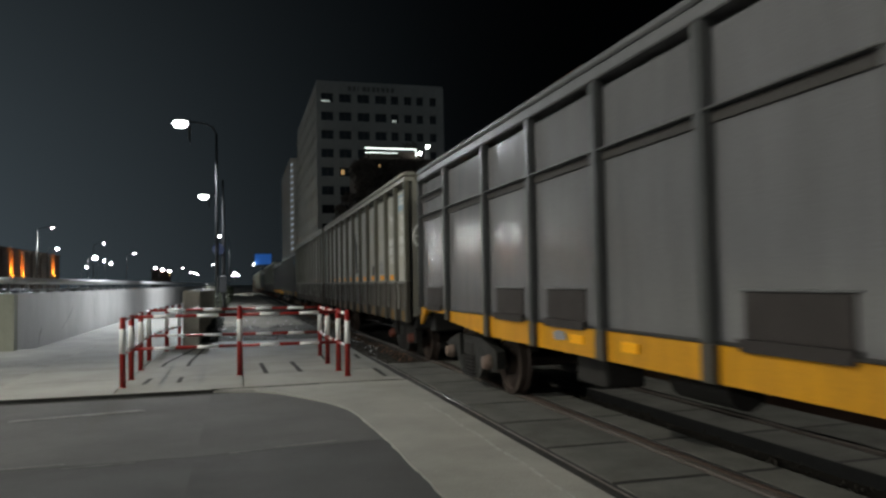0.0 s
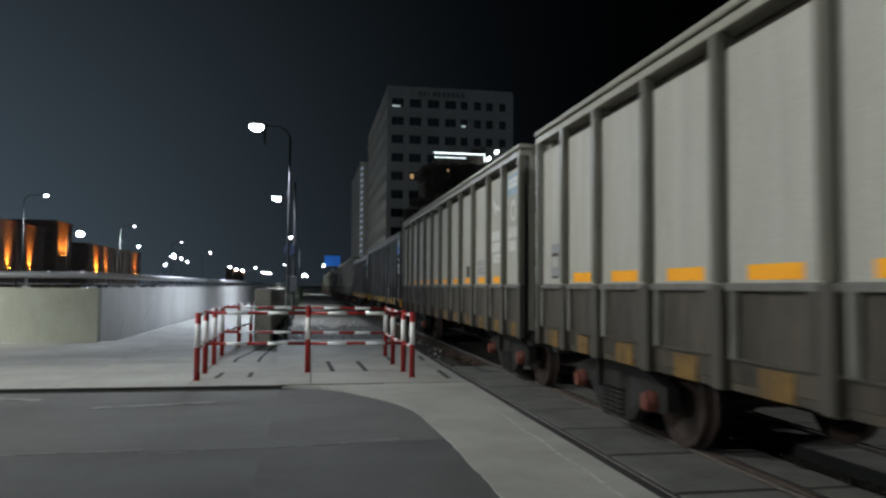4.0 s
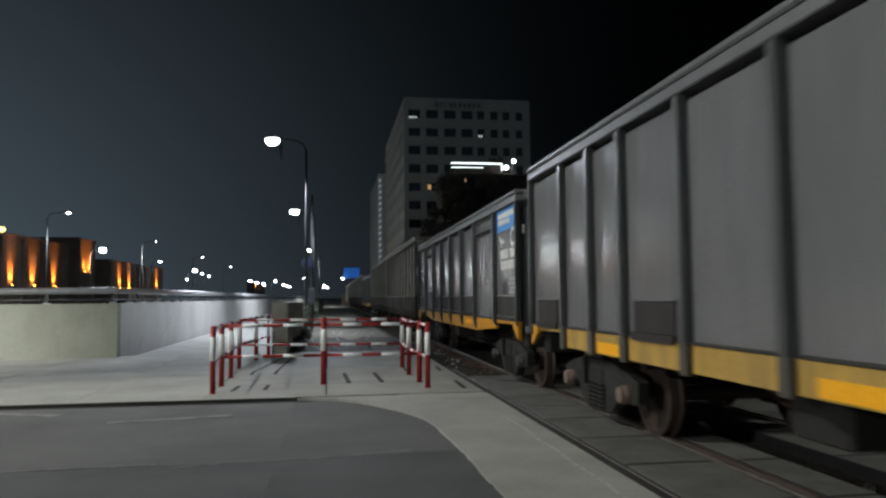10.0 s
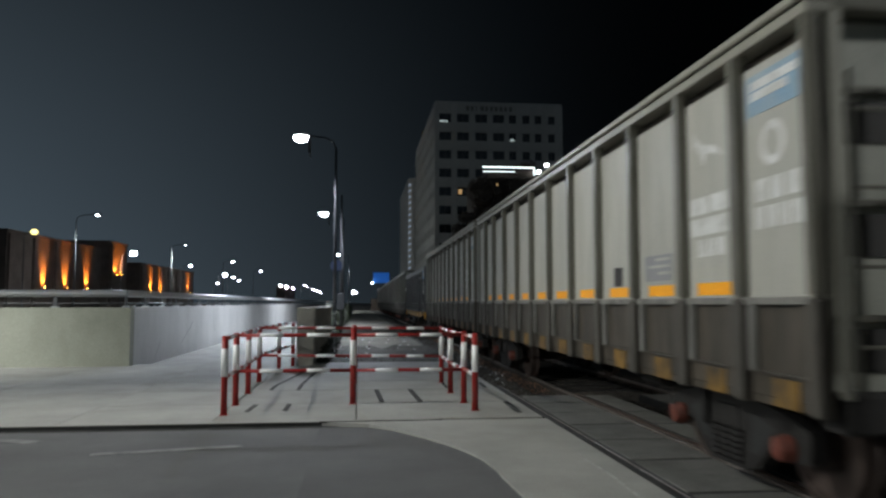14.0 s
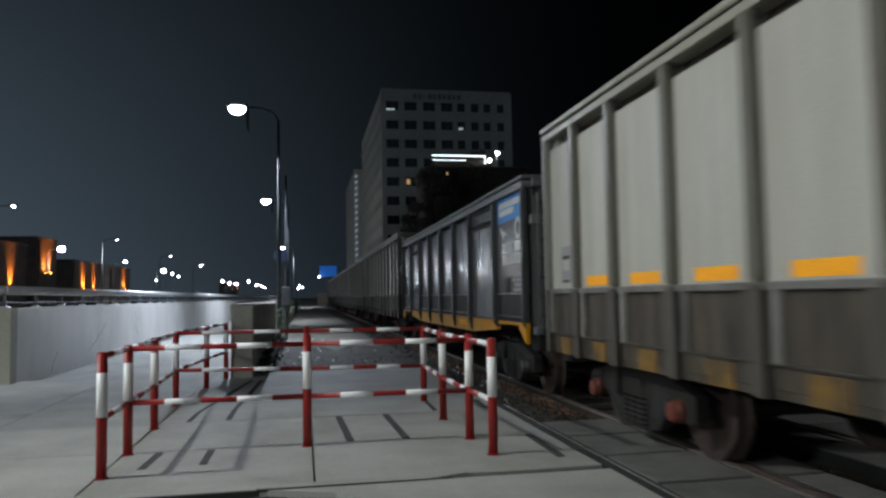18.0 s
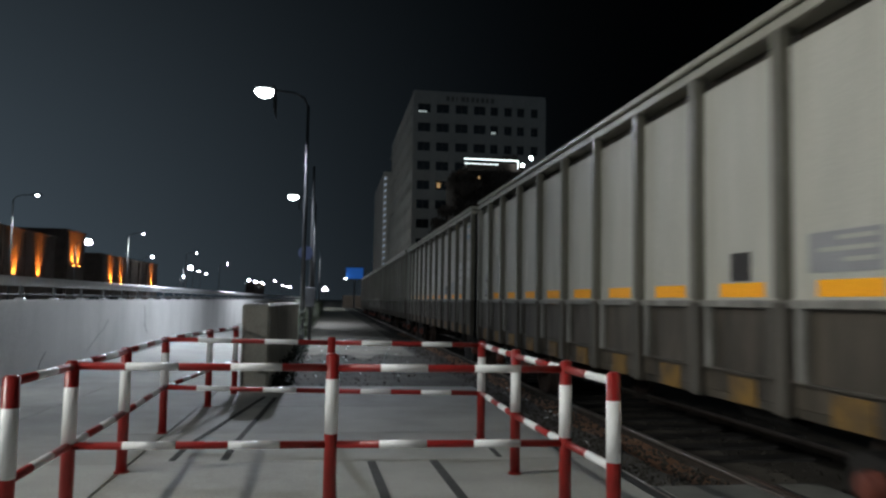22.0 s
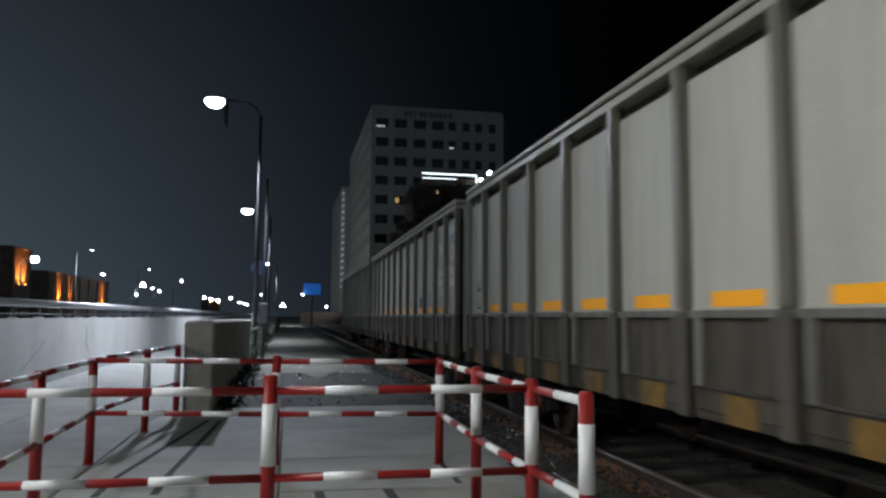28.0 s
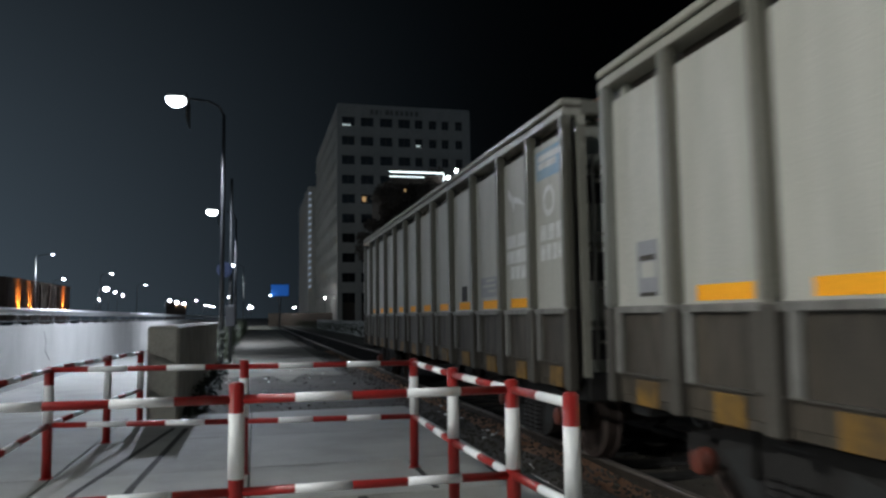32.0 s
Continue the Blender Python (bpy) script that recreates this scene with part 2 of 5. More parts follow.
GRAFFITI = mat("black_soot", (0.02, 0.02, 0.02), None, 0.8)
BRIGHTY = mat("bright_yellow_marker", (0.98, 0.46, 0.0), (0.8, 0.36, 0.0), 0.55, 0, 4, 60, 0.02, amount=0.3)
BLUE = mat("blue_sign_paint", (0.055, 0.26, 0.66), (0.08, 0.26, 0.54), 0.45, 0, 3, 60, 0.02, amount=0.4)
LETTER = mat("white_lettering", (0.86, 0.86, 0.84), (0.5, 0.5, 0.48), 0.5, 0, 8, 80, 0.02, amount=0.6)
FADEDW = mat("faded_white_lettering", (0.7, 0.7, 0.685), (0.46, 0.455, 0.43), 0.6, 0, 8, 80, 0.02, amount=0.9)
FAINT = mat("faint_blue_grey_panel", (0.27, 0.27, 0.285), (0.205, 0.205, 0.215), 0.5, 0, 5, 60, 0.02)
DULL = mat("grey_data_panel", (0.28, 0.28, 0.30), (0.20, 0.20, 0.21), 0.5, 0, 5, 60, 0.02)
UNDER = mat("near_black_underframe", (0.021, 0.019, 0.018), (0.011, 0.01, 0.009), 0.8, 0.2, 3, 40, 0.3)
CAST_STEEL = mat("cast_bogie_steel", (0.03, 0.029, 0.027), (0.015, 0.014, 0.013), 0.65, 0.3, 4, 40, 0.3)
RUST = mat("rusty_wheel", (0.075, 0.055, 0.047), (0.035, 0.026, 0.022), 0.6, 0.4, 5, 40, 0.25)
RUSTY = mat("rusty_brown_beam", (0.085, 0.042, 0.028), (0.04, 0.024, 0.018), 0.8, 0.1, 3, 40, 0.2)
# light wagons' bogies, a darker tone than the other bogie steel
BOGIEDARK = mat("near_black_bogie_steel", (0.021, 0.019, 0.018), (0.011, 0.01, 0.009), 0.8, 0.3, 4, 40, 0.3)
CAP = mat("orange_bearing_cap", (0.15, 0.036, 0.021), (0.06, 0.022, 0.015), 0.55, 0, 8, 60, 0.1)
CAPD = mat("dull_steel_bearing_cap", (0.09, 0.085, 0.08), (0.05, 0.046, 0.042), 0.4, 0.3, 8, 60, 0.1)
CAPG = mat("pale_bearing_cap", (0.24, 0.175, 0.145), (0.11, 0.08, 0.066), 0.6, 0.2, 8, 60, 0.1)
GALV = mat("galvanised_steel", (0.50, 0.51, 0.52), (0.36, 0.37, 0.38), 0.4, 0.7, 5, 60, 0.05)
POLE = mat("grey_pole_paint", (0.055, 0.057, 0.06), (0.03, 0.03, 0.032), 0.45, 0.2, 4, 60, 0.05)
TOWER = mat("pale_facade", (0.48, 0.45, 0.41), (0.37, 0.345, 0.31), 0.85, 0, 0.15, 3, 0.1, amount=0.7)
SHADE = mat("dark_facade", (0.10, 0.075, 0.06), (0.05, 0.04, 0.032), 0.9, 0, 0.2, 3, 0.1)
# orange lamplight on the brick is put into its base colour
BRICK = mat("orange_lit_brick", (0.27, 0.095, 0.04), (0.11, 0.05, 0.03), 0.85, 0, 0.7, 12, 0.3, amount=0.8)
GLASS = mat("dark_window_glass", (0.02, 0.022, 0.025), None, 0.12, 0, 1, 5, 0)
LEAF = mat("hedge_leaf", (0.032, 0.04, 0.02), (0.016, 0.02, 0.01), 0.7, 0, 3, 20, 0.1, spread=0.4)
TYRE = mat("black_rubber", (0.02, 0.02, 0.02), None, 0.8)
LAMP_ON = glow("lit_lamp_lens", (0.93, 1.0, 0.98), 25.0)
LAMP_FAR = glow("lit_far_lamp", (0.95, 0.98, 1.0), 220.0)
AMBER = glow("amber_uplight_lens", (1.0, 0.35, 0.04), 40.0)
TUBE = glow("lit_tube", (0.9, 1.0, 0.97), 2.2)
STAIR = glow("dim_lit_stairwell", (0.8, 0.87, 1.0), 0.16)
SODIUM = glow("lit_yellow_lamp", (1.0, 0.82, 0.28), 2.2)
BLIND = glow("lit_blind", (0.9, 1.0, 0.95), 0.35)
WARM = glow("lit_window", (1.0, 0.6, 0.25), 0.3)
BILLB = glow("backlit_blue_sheet", (0.035, 0.16, 0.60), 0.3)


# ---- mesh helpers ----
def part(name, bm, material, parent=None, label=""):
    me = bpy.data.meshes.new(name)
    bm.to_mesh(me)
    bm.free()
    me.materials.append(material)
    ob = new(name, me)
    if parent:
        ob.parent = parent
    if label:
        ob["label"] = label
    return ob


def share(name, ob, parent, m=None, label=""):
    """Another object on the same mesh."""
    o = new(name, ob.data)
    o.parent = parent
    if m is not None:
        o.matrix_basis = m
    if label:
        o["label"] = label
    return o


def box(x0, x1, y0, y1, z0, z1, bevel=0.0, bm=None, seg=1):
    bm = bm or bmesh.new()
    vs = bmesh.ops.create_cube(bm, size=1.0)["verts"]
    for v in vs:
        v.co = Vector(((x0 + x1) / 2 + v.co.x * (x1 - x0), (y0 + y1) / 2 + v.co.y * (y1 - y0), (z0 + z1) / 2 + v.co.z * (z1 - z0)))
    if bevel:
        es = {e for v in vs for e in v.link_edges}
        bmesh.ops.bevel(bm, geom=list(es), offset=bevel, segments=seg, affect="EDGES")
    return bm


def prism(points, z0, z1, bm=None, axis="z"):
    """A flat outline pushed through from z0 to z1 along the axis."""
    bm = bm or bmesh.new()

    def at(p, h):
        return {"z": (p[0], p[1], h), "x": (h, p[0], p[1]), "y": (p[0], h, p[1])}[axis]
    low = [bm.verts.new(at(p, z0)) for p in points]
    top = [bm.verts.new(at(p, z1)) for p in points]
    n = len(points)
    bm.faces.new(low[::-1])
    bm.faces.new(top)
    for i in range(n):
        bm.faces.new((low[i], low[(i + 1) % n], top[(i + 1) % n], top[i]))
    bmesh.ops.recalc_face_normals(bm, faces=bm.faces[:])
    return bm


def tube(a, b, r, seg=12, bm=None, r2=None):
    bm = bm or bmesh.new()
    a, b = Vector(a), Vector(b)
    m = Matrix.Translation((a + b) / 2) @ (b - a).to_track_quat("Z", "Y").to_matrix().to_4x4()
    bmesh.ops.create_cone(bm, cap_ends=True, segments=seg, radius1=r, radius2=r if r2 is None else r2, depth=(b - a).length, matrix=m)
    return bm


def smooth(ob):
    for p in ob.data.polygons:
        p.use_smooth = len(p.vertices) == 4
    return ob


def ring(centre, radius, r, seg=24, axis="y", bm=None):
    bm = bm or bmesh.new()
    rows = []
    for i in range(seg):
        a = 2 * math.pi * i / seg
        row = []
        for j in range(6):
            c = 2 * math.pi * j / 6
            d, h = radius + r * math.cos(c), r * math.sin(c)
            p = (d * math.cos(a), h, d * math.sin(a)) if axis == "y" else (h, d * math.cos(a), d * math.sin(a))
            row.append(bm.verts.new(Vector(centre) + Vector(p)))
        rows.append(row)
    for i in range(seg):
        for j in range(6):
            bm.faces.new((rows[i][j], rows[(i + 1) % seg][j], rows[(i + 1) % seg][(j + 1) % 6], rows[i][(j + 1) % 6]))
    bmesh.ops.recalc_face_normals(bm, faces=bm.faces[:])
    return bm


def lathe(profile, seg=14, bm=None, at=(0, 0, 0)):
    """A profile of (radius, z) turned about the z axis."""
    bm = bm or bmesh.new()
    rows = [[bm.verts.new((at[0] + r * math.cos(2 * math.pi * k / seg), at[1] + r * math.sin(2 * math.pi * k / seg), at[2] + z)) for k in range(seg)] for r, z in profile]
    for a, b in zip(rows, rows[1:]):
        for k in range(seg):
            bm.faces.new((a[k], a[(k + 1) % seg], b[(k + 1) % seg], b[k]))
    bm.faces.new(rows[0][::-1])
    bm.faces.new(rows[-1])
    bmesh.ops.recalc_face_normals(bm, faces=bm.faces[:])
    return bm


def sweep(points, r, seg=6):
    """One bent round bar through the points."""
    bm = bmesh.new()
    rows = []
    for i, p in enumerate(points):
        d = (points[min(i + 1, len(points) - 1)] - points[max(i - 1, 0)]).normalized()
        a = d.cross(Vector((1, 0, 0)) if abs(d.x) < 0.9 else Vector((0, 0, 1))).normalized()
        b = d.cross(a)
        rows.append([bm.verts.new(p + a * r * math.cos(2 * math.pi * k / seg) + b * r * math.sin(2 * math.pi * k / seg)) for k in range(seg)])
    for u, v in zip(rows, rows[1:]):
        for k in range(seg):
            bm.faces.new((u[k], u[(k + 1) % seg], v[(k + 1) % seg], v[k]))
    bm.faces.new(rows[0])
    bm.faces.new(rows[-1])
    bmesh.ops.recalc_face_normals(bm, faces=bm.faces[:])
    return bm


def empty(name, x=0, y=0, z=0):
    ob = new(name)
    ob.location = (x, y, z)
    return ob


# ---- ground ----
def flat(name, x0, x1, y0, y1, z, material, step=1.0, rough=0.0, label="", category="ground"):
    """A sheet of small squares, a little uneven."""
    nx, ny = max(1, round((x1 - x0) / step)), max(1, round((y1 - y0) / step))
    bm = bmesh.new()
    vs = [[bm.verts.new((x0 + (x1 - x0) * i / nx, y0 + (y1 - y0) * j / ny, 0)) for j in range(ny + 1)] for i in range(nx + 1)]
    for row in vs:
        for v in row:
            v.co.z = z + rough * noise.noise(v.co * 0.9)
    for i in range(nx):
        for j in range(ny):
            bm.faces.new((vs[i][j], vs[i + 1][j], vs[i + 1][j + 1], vs[i][j + 1]))
    return tagged(part(name, bm, material), label, category, kind="structure")


flat("ground", -1500, 1500, -600, 2500, -0.14, DIRT, 100, label="dark bare ground running to the horizon")
MARK = mat("worn_pale_paint", (0.24, 0.24, 0.235), (0.10, 0.10, 0.10), 0.85, 0, 5, 40, 0.3, amount=1.0)
CURVE = [(0.20, 8.15), (0.50, 7.8), (0.82, 7.2), (1.10, 6.57), (1.27, 5.95), (1.33, 5.0), (1.36, 3.8), (1.38, 2.3), (1.4, -30)]
# the asphalt's rim is ragged where it meets the concrete
RIM = []
for (xa, ya), (xb, yb) in zip(CURVE, CURVE[1:]):
    for k in range(max(1, min(60, round((ya - yb) / 0.12)))):
        f = k / max(1, min(60, round((ya - yb) / 0.12)))
        at = Vector((xa + (xb - xa) * f, ya + (yb - ya) * f, 0))
        rag = 0.0 if at.y > 7.6 or abs(at.y - 4.215) < 0.06 else 0.022 * noise.noise(at * 2.1) + 0.014 * noise.noise(at * 7.3)
        RIM.append((at.x + rag, at.y))
RIM.append(CURVE[-1])


def asphalt_height(x):
    return -0.055 if x < -0.4 else -0.055 + 0.042 * (x + 0.4) / 1.8


def asphalt_road():
    road = tagged(empty("road"), "worn dark asphalt road edged by pale concrete", "road", kind="structure")
    # two pours meet in a seam that runs across the road
    for lo, hi, material in ((4.22, 8.36, ASPHALT), (-30, 4.21, PATCH)):
        part("asphalt_sheet", box(-30, -0.4, lo, hi, -0.13, -0.055), material, road)
        rim = [(x, y) for x, y in RIM if lo < y < hi]
        rim = ([(-0.4, 8.36)] + rim + [(1.353, 4.22)]) if hi > 5 else ([(1.353, 4.21)] + rim + [(1.4, -30)])
        bm = prism(rim + [(-0.4, lo)] + ([] if hi > 5 else [(-0.4, hi)]), -0.13, -0.055)
        for v in bm.verts:
            if v.co.z > -0.1:
                v.co.z = asphalt_height(v.co.x)
        part("asphalt_sheet", bm, material, road)
    # worn marks lying on the surface
    for x, y, a, w, h in ((-1.9, 7.0, 12, 1.5, 0.14), (-4.0, 7.8, -20, 1.1, 0.2), (-3.0, 4.2, 4, 3.0, 0.03), (-1.2, 4.15, 4, 0.6, 0.03)):
        ob = part("worn_mark", box(-w / 2, w / 2, -h / 2, h / 2, 0, 0.004), MARK, road)
        ob.matrix_basis = pose(x, y, -0.055, 0, 0, a)
    for x, y, w in ((0.62, 4.3, 0.6), (0.05, 4.23, 0.3)):
        ob = part("worn_mark", box(-w / 2, w / 2, -0.015, 0.015, 0, 0.004), MARK, road)
        ob.matrix_basis = pose(x, y, asphalt_height(x) + 0.001, 0, -1.35, 6)
    return road


asphalt_road()
apron = tagged(part("concrete_apron", prism([(a + 0.004, b) for a, b in RIM] + [(2.5, -30), (2.5, 8.36), (-0.38, 8.36)], -0.13, 0.0), CONCRETE), "pale concrete apron curving round the asphalt", "pavement", kind="structure")
bm = bmesh.new()
for k in range(26):
    y0 = 1.2 + k * 0.19
    box(2.235 + 0.012 * math.sin(k), 2.262 + 0.012 * math.sin(k), y0, y0 + 0.13 + 0.04 * math.sin(k * 2.3), 0, 0.004, 0, bm)
part("worn_line", bm, mat("worn_white_line", (0.46, 0.46, 0.44), (0.33, 0.33, 0.31), 0.85, 0, 6, 50, 0.2, amount=0.9), apron, "worn broken white line")
tagged(part("kerb", prism([(-30, 8.364), (0.9, 8.364), (1.3, 8.5), (-30, 8.5)], -0.13, 0.006), CONCRETE), "low worn concrete kerb between road and pavement", "kerb", kind="structure")

# shade on the kerb face is painted as a dark strip, with its grime
tagged(part("kerb_grime", box(-30, 0.55, 8.358, 8.3635, -0.06, -0.004), FILLER), "dark strip for the shade and grime on the kerb face", "dirt", kind="stuff")
tagged(part("kerb_joint", prism([(-0.4, 8.335), (0.5, 8.342), (1.15, 8.356), (1.15, 8.366), (-0.4, 8.372)], -0.01, 0.0085), FILLER), "dark dirt in the joint where the kerb runs out", "dirt", kind="stuff")
# pavement: a dark bed and the slabs on it
# gutter strip darkens the kerb foot: painted shade as well as grit
bm = bmesh.new()
for k in range(60):
    x0 = -20 + k * 0.345
    w0 = 0.07 + 0.04 * noise.noise(Vector((k * 0.4, 0, 0)))
    prism([(x0, 8.356 - w0), (x0 + 0.345, 8.356 - w0), (x0 + 0.345, 8.357), (x0, 8.357)], -0.06, -0.049 + 0.004 * (k % 2), bm)
tagged(part("gutter_dirt", bm, FILLER), "dark strip for the shade and grit along the kerb foot", "dirt", kind="stuff")
bed = tagged(part("pavement", box(-30, 2.5, 8.5, 17.8, -0.13, -0.035), FILLER), "pale concrete slab pavement with dark joints", "pavement", kind="structure")
YS = [8.5, 10.12, 11.82, 13.3, 15.4, 17.8]
XS = [-30, -22, -14, -9.5, -6.0, -3.6, -1.75, 0.05, 2.5]
for j in range(5):
    for i in range(8):
        x0, x1, y0, y1 = XS[i] + 0.008, XS[i + 1] - 0.008, YS[j] + 0.008, YS[j + 1] - 0.008
        part("slab", box(x0, x1, y0, y1, -0.1, random.uniform(-0.003, 0.003), 0.006), CONCRETE, bed)
for x0, y0, x1, y1, w in ((-1.44, 9.35, -1.41, 10.05, 0.07), (-0.93, 9.4, -0.93, 10.05, 0.07), (0.43, 10.15, 0.38, 11.78, 0.075), (1.01, 10.15, 0.96, 11.78, 0.075),
                          (-1.41, 11.9, -1.40, 12.6, 0.06), (-1.40, 12.6, -0.97, 16.4, 0.05), (-0.95, 11.9, -0.95, 12.7, 0.07), (-0.95, 12.7, -0.80, 16.3, 0.06),
                          (2.26, 8.9, 2.28, 10.0, 0.07), (2.3, 11.9, 2.33, 12.7, 0.07), (1.62, 11.9, 1.64, 13.1, 0.05)):
    n = Vector((y1 - y0, x0 - x1, 0)).normalized() * w / 2
    part("joint_strip", prism([(x0 - n.x, y0 - n.y), (x0 + n.x, y0 + n.y), (x1 + n.x, y1 + n.y), (x1 - n.x, y1 - n.y)], -0.05, 0.007), FILLER, bed)
tagged(part("side_pavement", box(-5.0, -1.45, 17.8, 140, -0.13, -0.004), CONCRETE), "pale concrete walk between two walls", "pavement", kind="structure")
# path surface whose paler tone also carries the lamplight beginning here
path = flat("far_path", -0.95, 2.3, 25.0, 150, -0.004, PATH_GREY, 0.25, 0.012, "trodden gravel path beside the railway, paler for the lamplight on it", "path")
for v in path.data.vertices:      # its start is ragged, thinning out into the darker dirt
    v.co.y += max(0.0, 29.0 - v.co.y) * (0.9 * noise.noise(Vector((v.co.x * 1.7, 4.0, 0))) - 0.25 * noise.noise(Vector((v.co.x * 7, 9.0, 0))))
flat("dirt_track", -1.0, 2.52, 17.8, 150, -0.03, TRACK, 0.5, 0.035, "uneven grey dirt track beside the railway", "ground")

# ---- railway ----
JOINTS = [-6.7 + 1.242 * k for k in range(11)] + [6.78, 7.79, 8.83, 9.80, 10.7]      # joints between the crossing panels


def railway():
    bed_ = flat("trackbed", 2.52, 8.5, -30, 200, -0.12, BALLAST, 0.8, 0.03, "dark dirty ballast under the railway", "ground")
    for x in (3.55, 5.23):
        r = tagged(empty("railway_rail", x, 0, 0), "worn steel running rail with a polished head", "rail", "running rails", "structure")
        part("rail_foot", prism([(-0.06, -0.13), (0.06, -0.13), (0.02, -0.1), (0.012, -0.035), (0.036, -0.02), (-0.036, -0.02), (-0.012, -0.035), (-0.02, -0.1)], -30, 200, axis="y"), RAIL, r)
        part("rail_head", box(-0.036, 0.036, -30, 200, -0.02, 0.006, 0.006), RAILTOP, r)
    g = tagged(empty("guard_rail", 3.66, 0, 0), "rusty guard rail along the running rail", "rail", kind="structure")
    part("guard_bar", box(-0.025, 0.025, -30, 11.0, -0.12, -0.004, 0.006), GUARD, g)
    e = tagged(empty("edge_rail", 2.6, 0, 0), "dark steel edge rail set into the concrete", "rail", kind="structure")
    part("edge_bar", box(-0.03, 0.03, -30, 12.2, -0.12, -0.004, 0.004), UNDER, e)
    # highlight along the edge rail is put in as a lighter strip
    part("worn_strip", box(-0.004, 0.012, -30, 12.2, -0.006, 0.004, 0.003), RAILTOP, e)
    part("gap", box(-0.099, -0.031, -30, 12.2, -0.13, -0.004), TYRE, e)
    crossing = tagged(empty("level_crossing"), "dirty concrete crossing panels between the rails", "crossing", kind="structure")
    for y, end in zip(JOINTS, JOINTS[1:]):
        for x0, x1, dz in ((2.66, 3.465, 0.002), (3.73, 4.12, 0.0), (4.66, 5.13, 0.0), (5.34, 6.42, 0.004)):
            part("panel", box(x0, x1, y + 0.034, end - 0.034, -0.12, dz + random.uniform(-0.003, 0.003), 0.004), PANELC, crossing)
    for x0, x1 in ((2.64, 3.47), (3.72, 4.13), (4.65, 5.14), (5.33, 6.43)):
        part("joint_filler", box(x0, x1, -7, 10.7, -0.13, -0.005), TYRE, crossing, "black joint filler")
    first = part("sleeper", box(3.0, 5.8, 0, 0.25, -0.14, -0.085, 0.01), UNDER, bed_, "dark sleeper half sunk in the ballast")
    first.location = (0, 12, 0)
    for k in range(1, 240):
        share("sleeper", first, bed_, pose(0, 12 + k * 0.65, 0))
    rnd = random.Random(5)
    verts, faces = [], []
    shape = [(1, 0.2, 0), (-0.2, 1, 0.1), (-1, -0.1, 0), (0.1, -0.9, 0.1), (0.2, 0.1, 0.75), (0, -0.1, -0.7)]
    for k in range(5000):
        u = rnd.random()
        if u < 0.55:
            x, yy, z0 = rnd.uniform(2.5, 3.4), 10.6 + 26 * rnd.random() ** 1.5, -0.035
        elif u < 0.74:
            x, yy, z0 = rnd.uniform(4.0, 4.8), rnd.uniform(-4, 20), -0.10
        else:
            x, yy, z0 = rnd.uniform(-0.9, 2.5), 17.75 + 16 * rnd.random() ** 1.5, -0.02
        size = rnd.uniform(0.010, 0.030) if u < 0.74 else 0.005 + 0.03 * rnd.random() ** 5
        m = pose(x, yy, z0 + 0.25 * size, rnd.uniform(-30, 30), rnd.uniform(-30, 30), rnd.uniform(0, 360))
        n = len(verts)
        verts.extend(m @ (Vector(c) * size * rnd.uniform(0.7, 1.2)) for c in shape)
        for a in range(4):
            b = (a + 1) % 4
            faces.extend(((n + a, n + b, n + 4), (n + b, n + a, n + 5)))
    stones = bpy.data.meshes.new("loose_stones")
    stones.from_pydata(verts, [], faces)
    stones.materials.append(BALLAST)
    tagged(new("loose_stones", stones), "loose grey stones scattered beside the rails", "stones", kind="stuff")
    lit = bmesh.new()
    for k in range(45):
        u = rnd.random()
        x, yy, z0 = (rnd.uniform(2.7, 3.15), rnd.uniform(11, 18), -0.02) if u < 0.3 else (rnd.uniform(-0.85, 1.9), rnd.uniform(18.5, 30), 0.0)
        m = pose(x, yy, z0, rnd.uniform(-50, 50), rnd.uniform(-50, 50), rnd.uniform(0, 360))
        a, c = rnd.uniform(0.015, 0.05), rnd.uniform(0.01, 0.03)
        prism([(-a, -c), (a * 0.6, -c * 0.8), (a, c * 0.4), (0.1 * a, c), (-a * 0.8, c * 0.5)], 0, 0.006, lit)
        bmesh.ops.transform(lit, matrix=m, verts=lit.verts[-10:])
    tagged(part("litter", lit, LETTER), "small scraps of pale litter on the dirt", "litter", kind="stuff")
    flat("rubble_strip", 2.5, 3.08, 10.7, 40, -0.05, TRACK, 0.2, 0.05, "dark rubble and dirt beside the rail", "ground")
    flat("soil_strip", 3.0, 3.44, 10.7, 40, -0.055, SOIL, 0.25, 0.05, "rusty brown soil strip beside the rail", "ground")
    flat("trackside_dirt", 2.3, 3.1, 60, 200, -0.025, DIRT, 4, 0.02, "grey dirt beside the far railway", "ground")


railway()


# ---- wagons ----
CX, HALF = 4.39, 1.51      # the train's middle line and half width


def wheelset_mesh():
    half = [(0.08, 0.0), (0.08, 0.74), (0.15, 0.75), (0.15, 0.775), (0.37, 0.79), (0.40, 0.765), (0.458, 0.765), (0.458, 0.79), (0.432, 0.805), (0.428, 0.905), (0.37, 0.91), (0.35, 0.87), (0.16, 0.86), (0.15, 0.94), (0.075, 0.95), (0.075, 1.2)]
    return lathe([(r, -z) for r, z in half[:0:-1]] + half, 28)


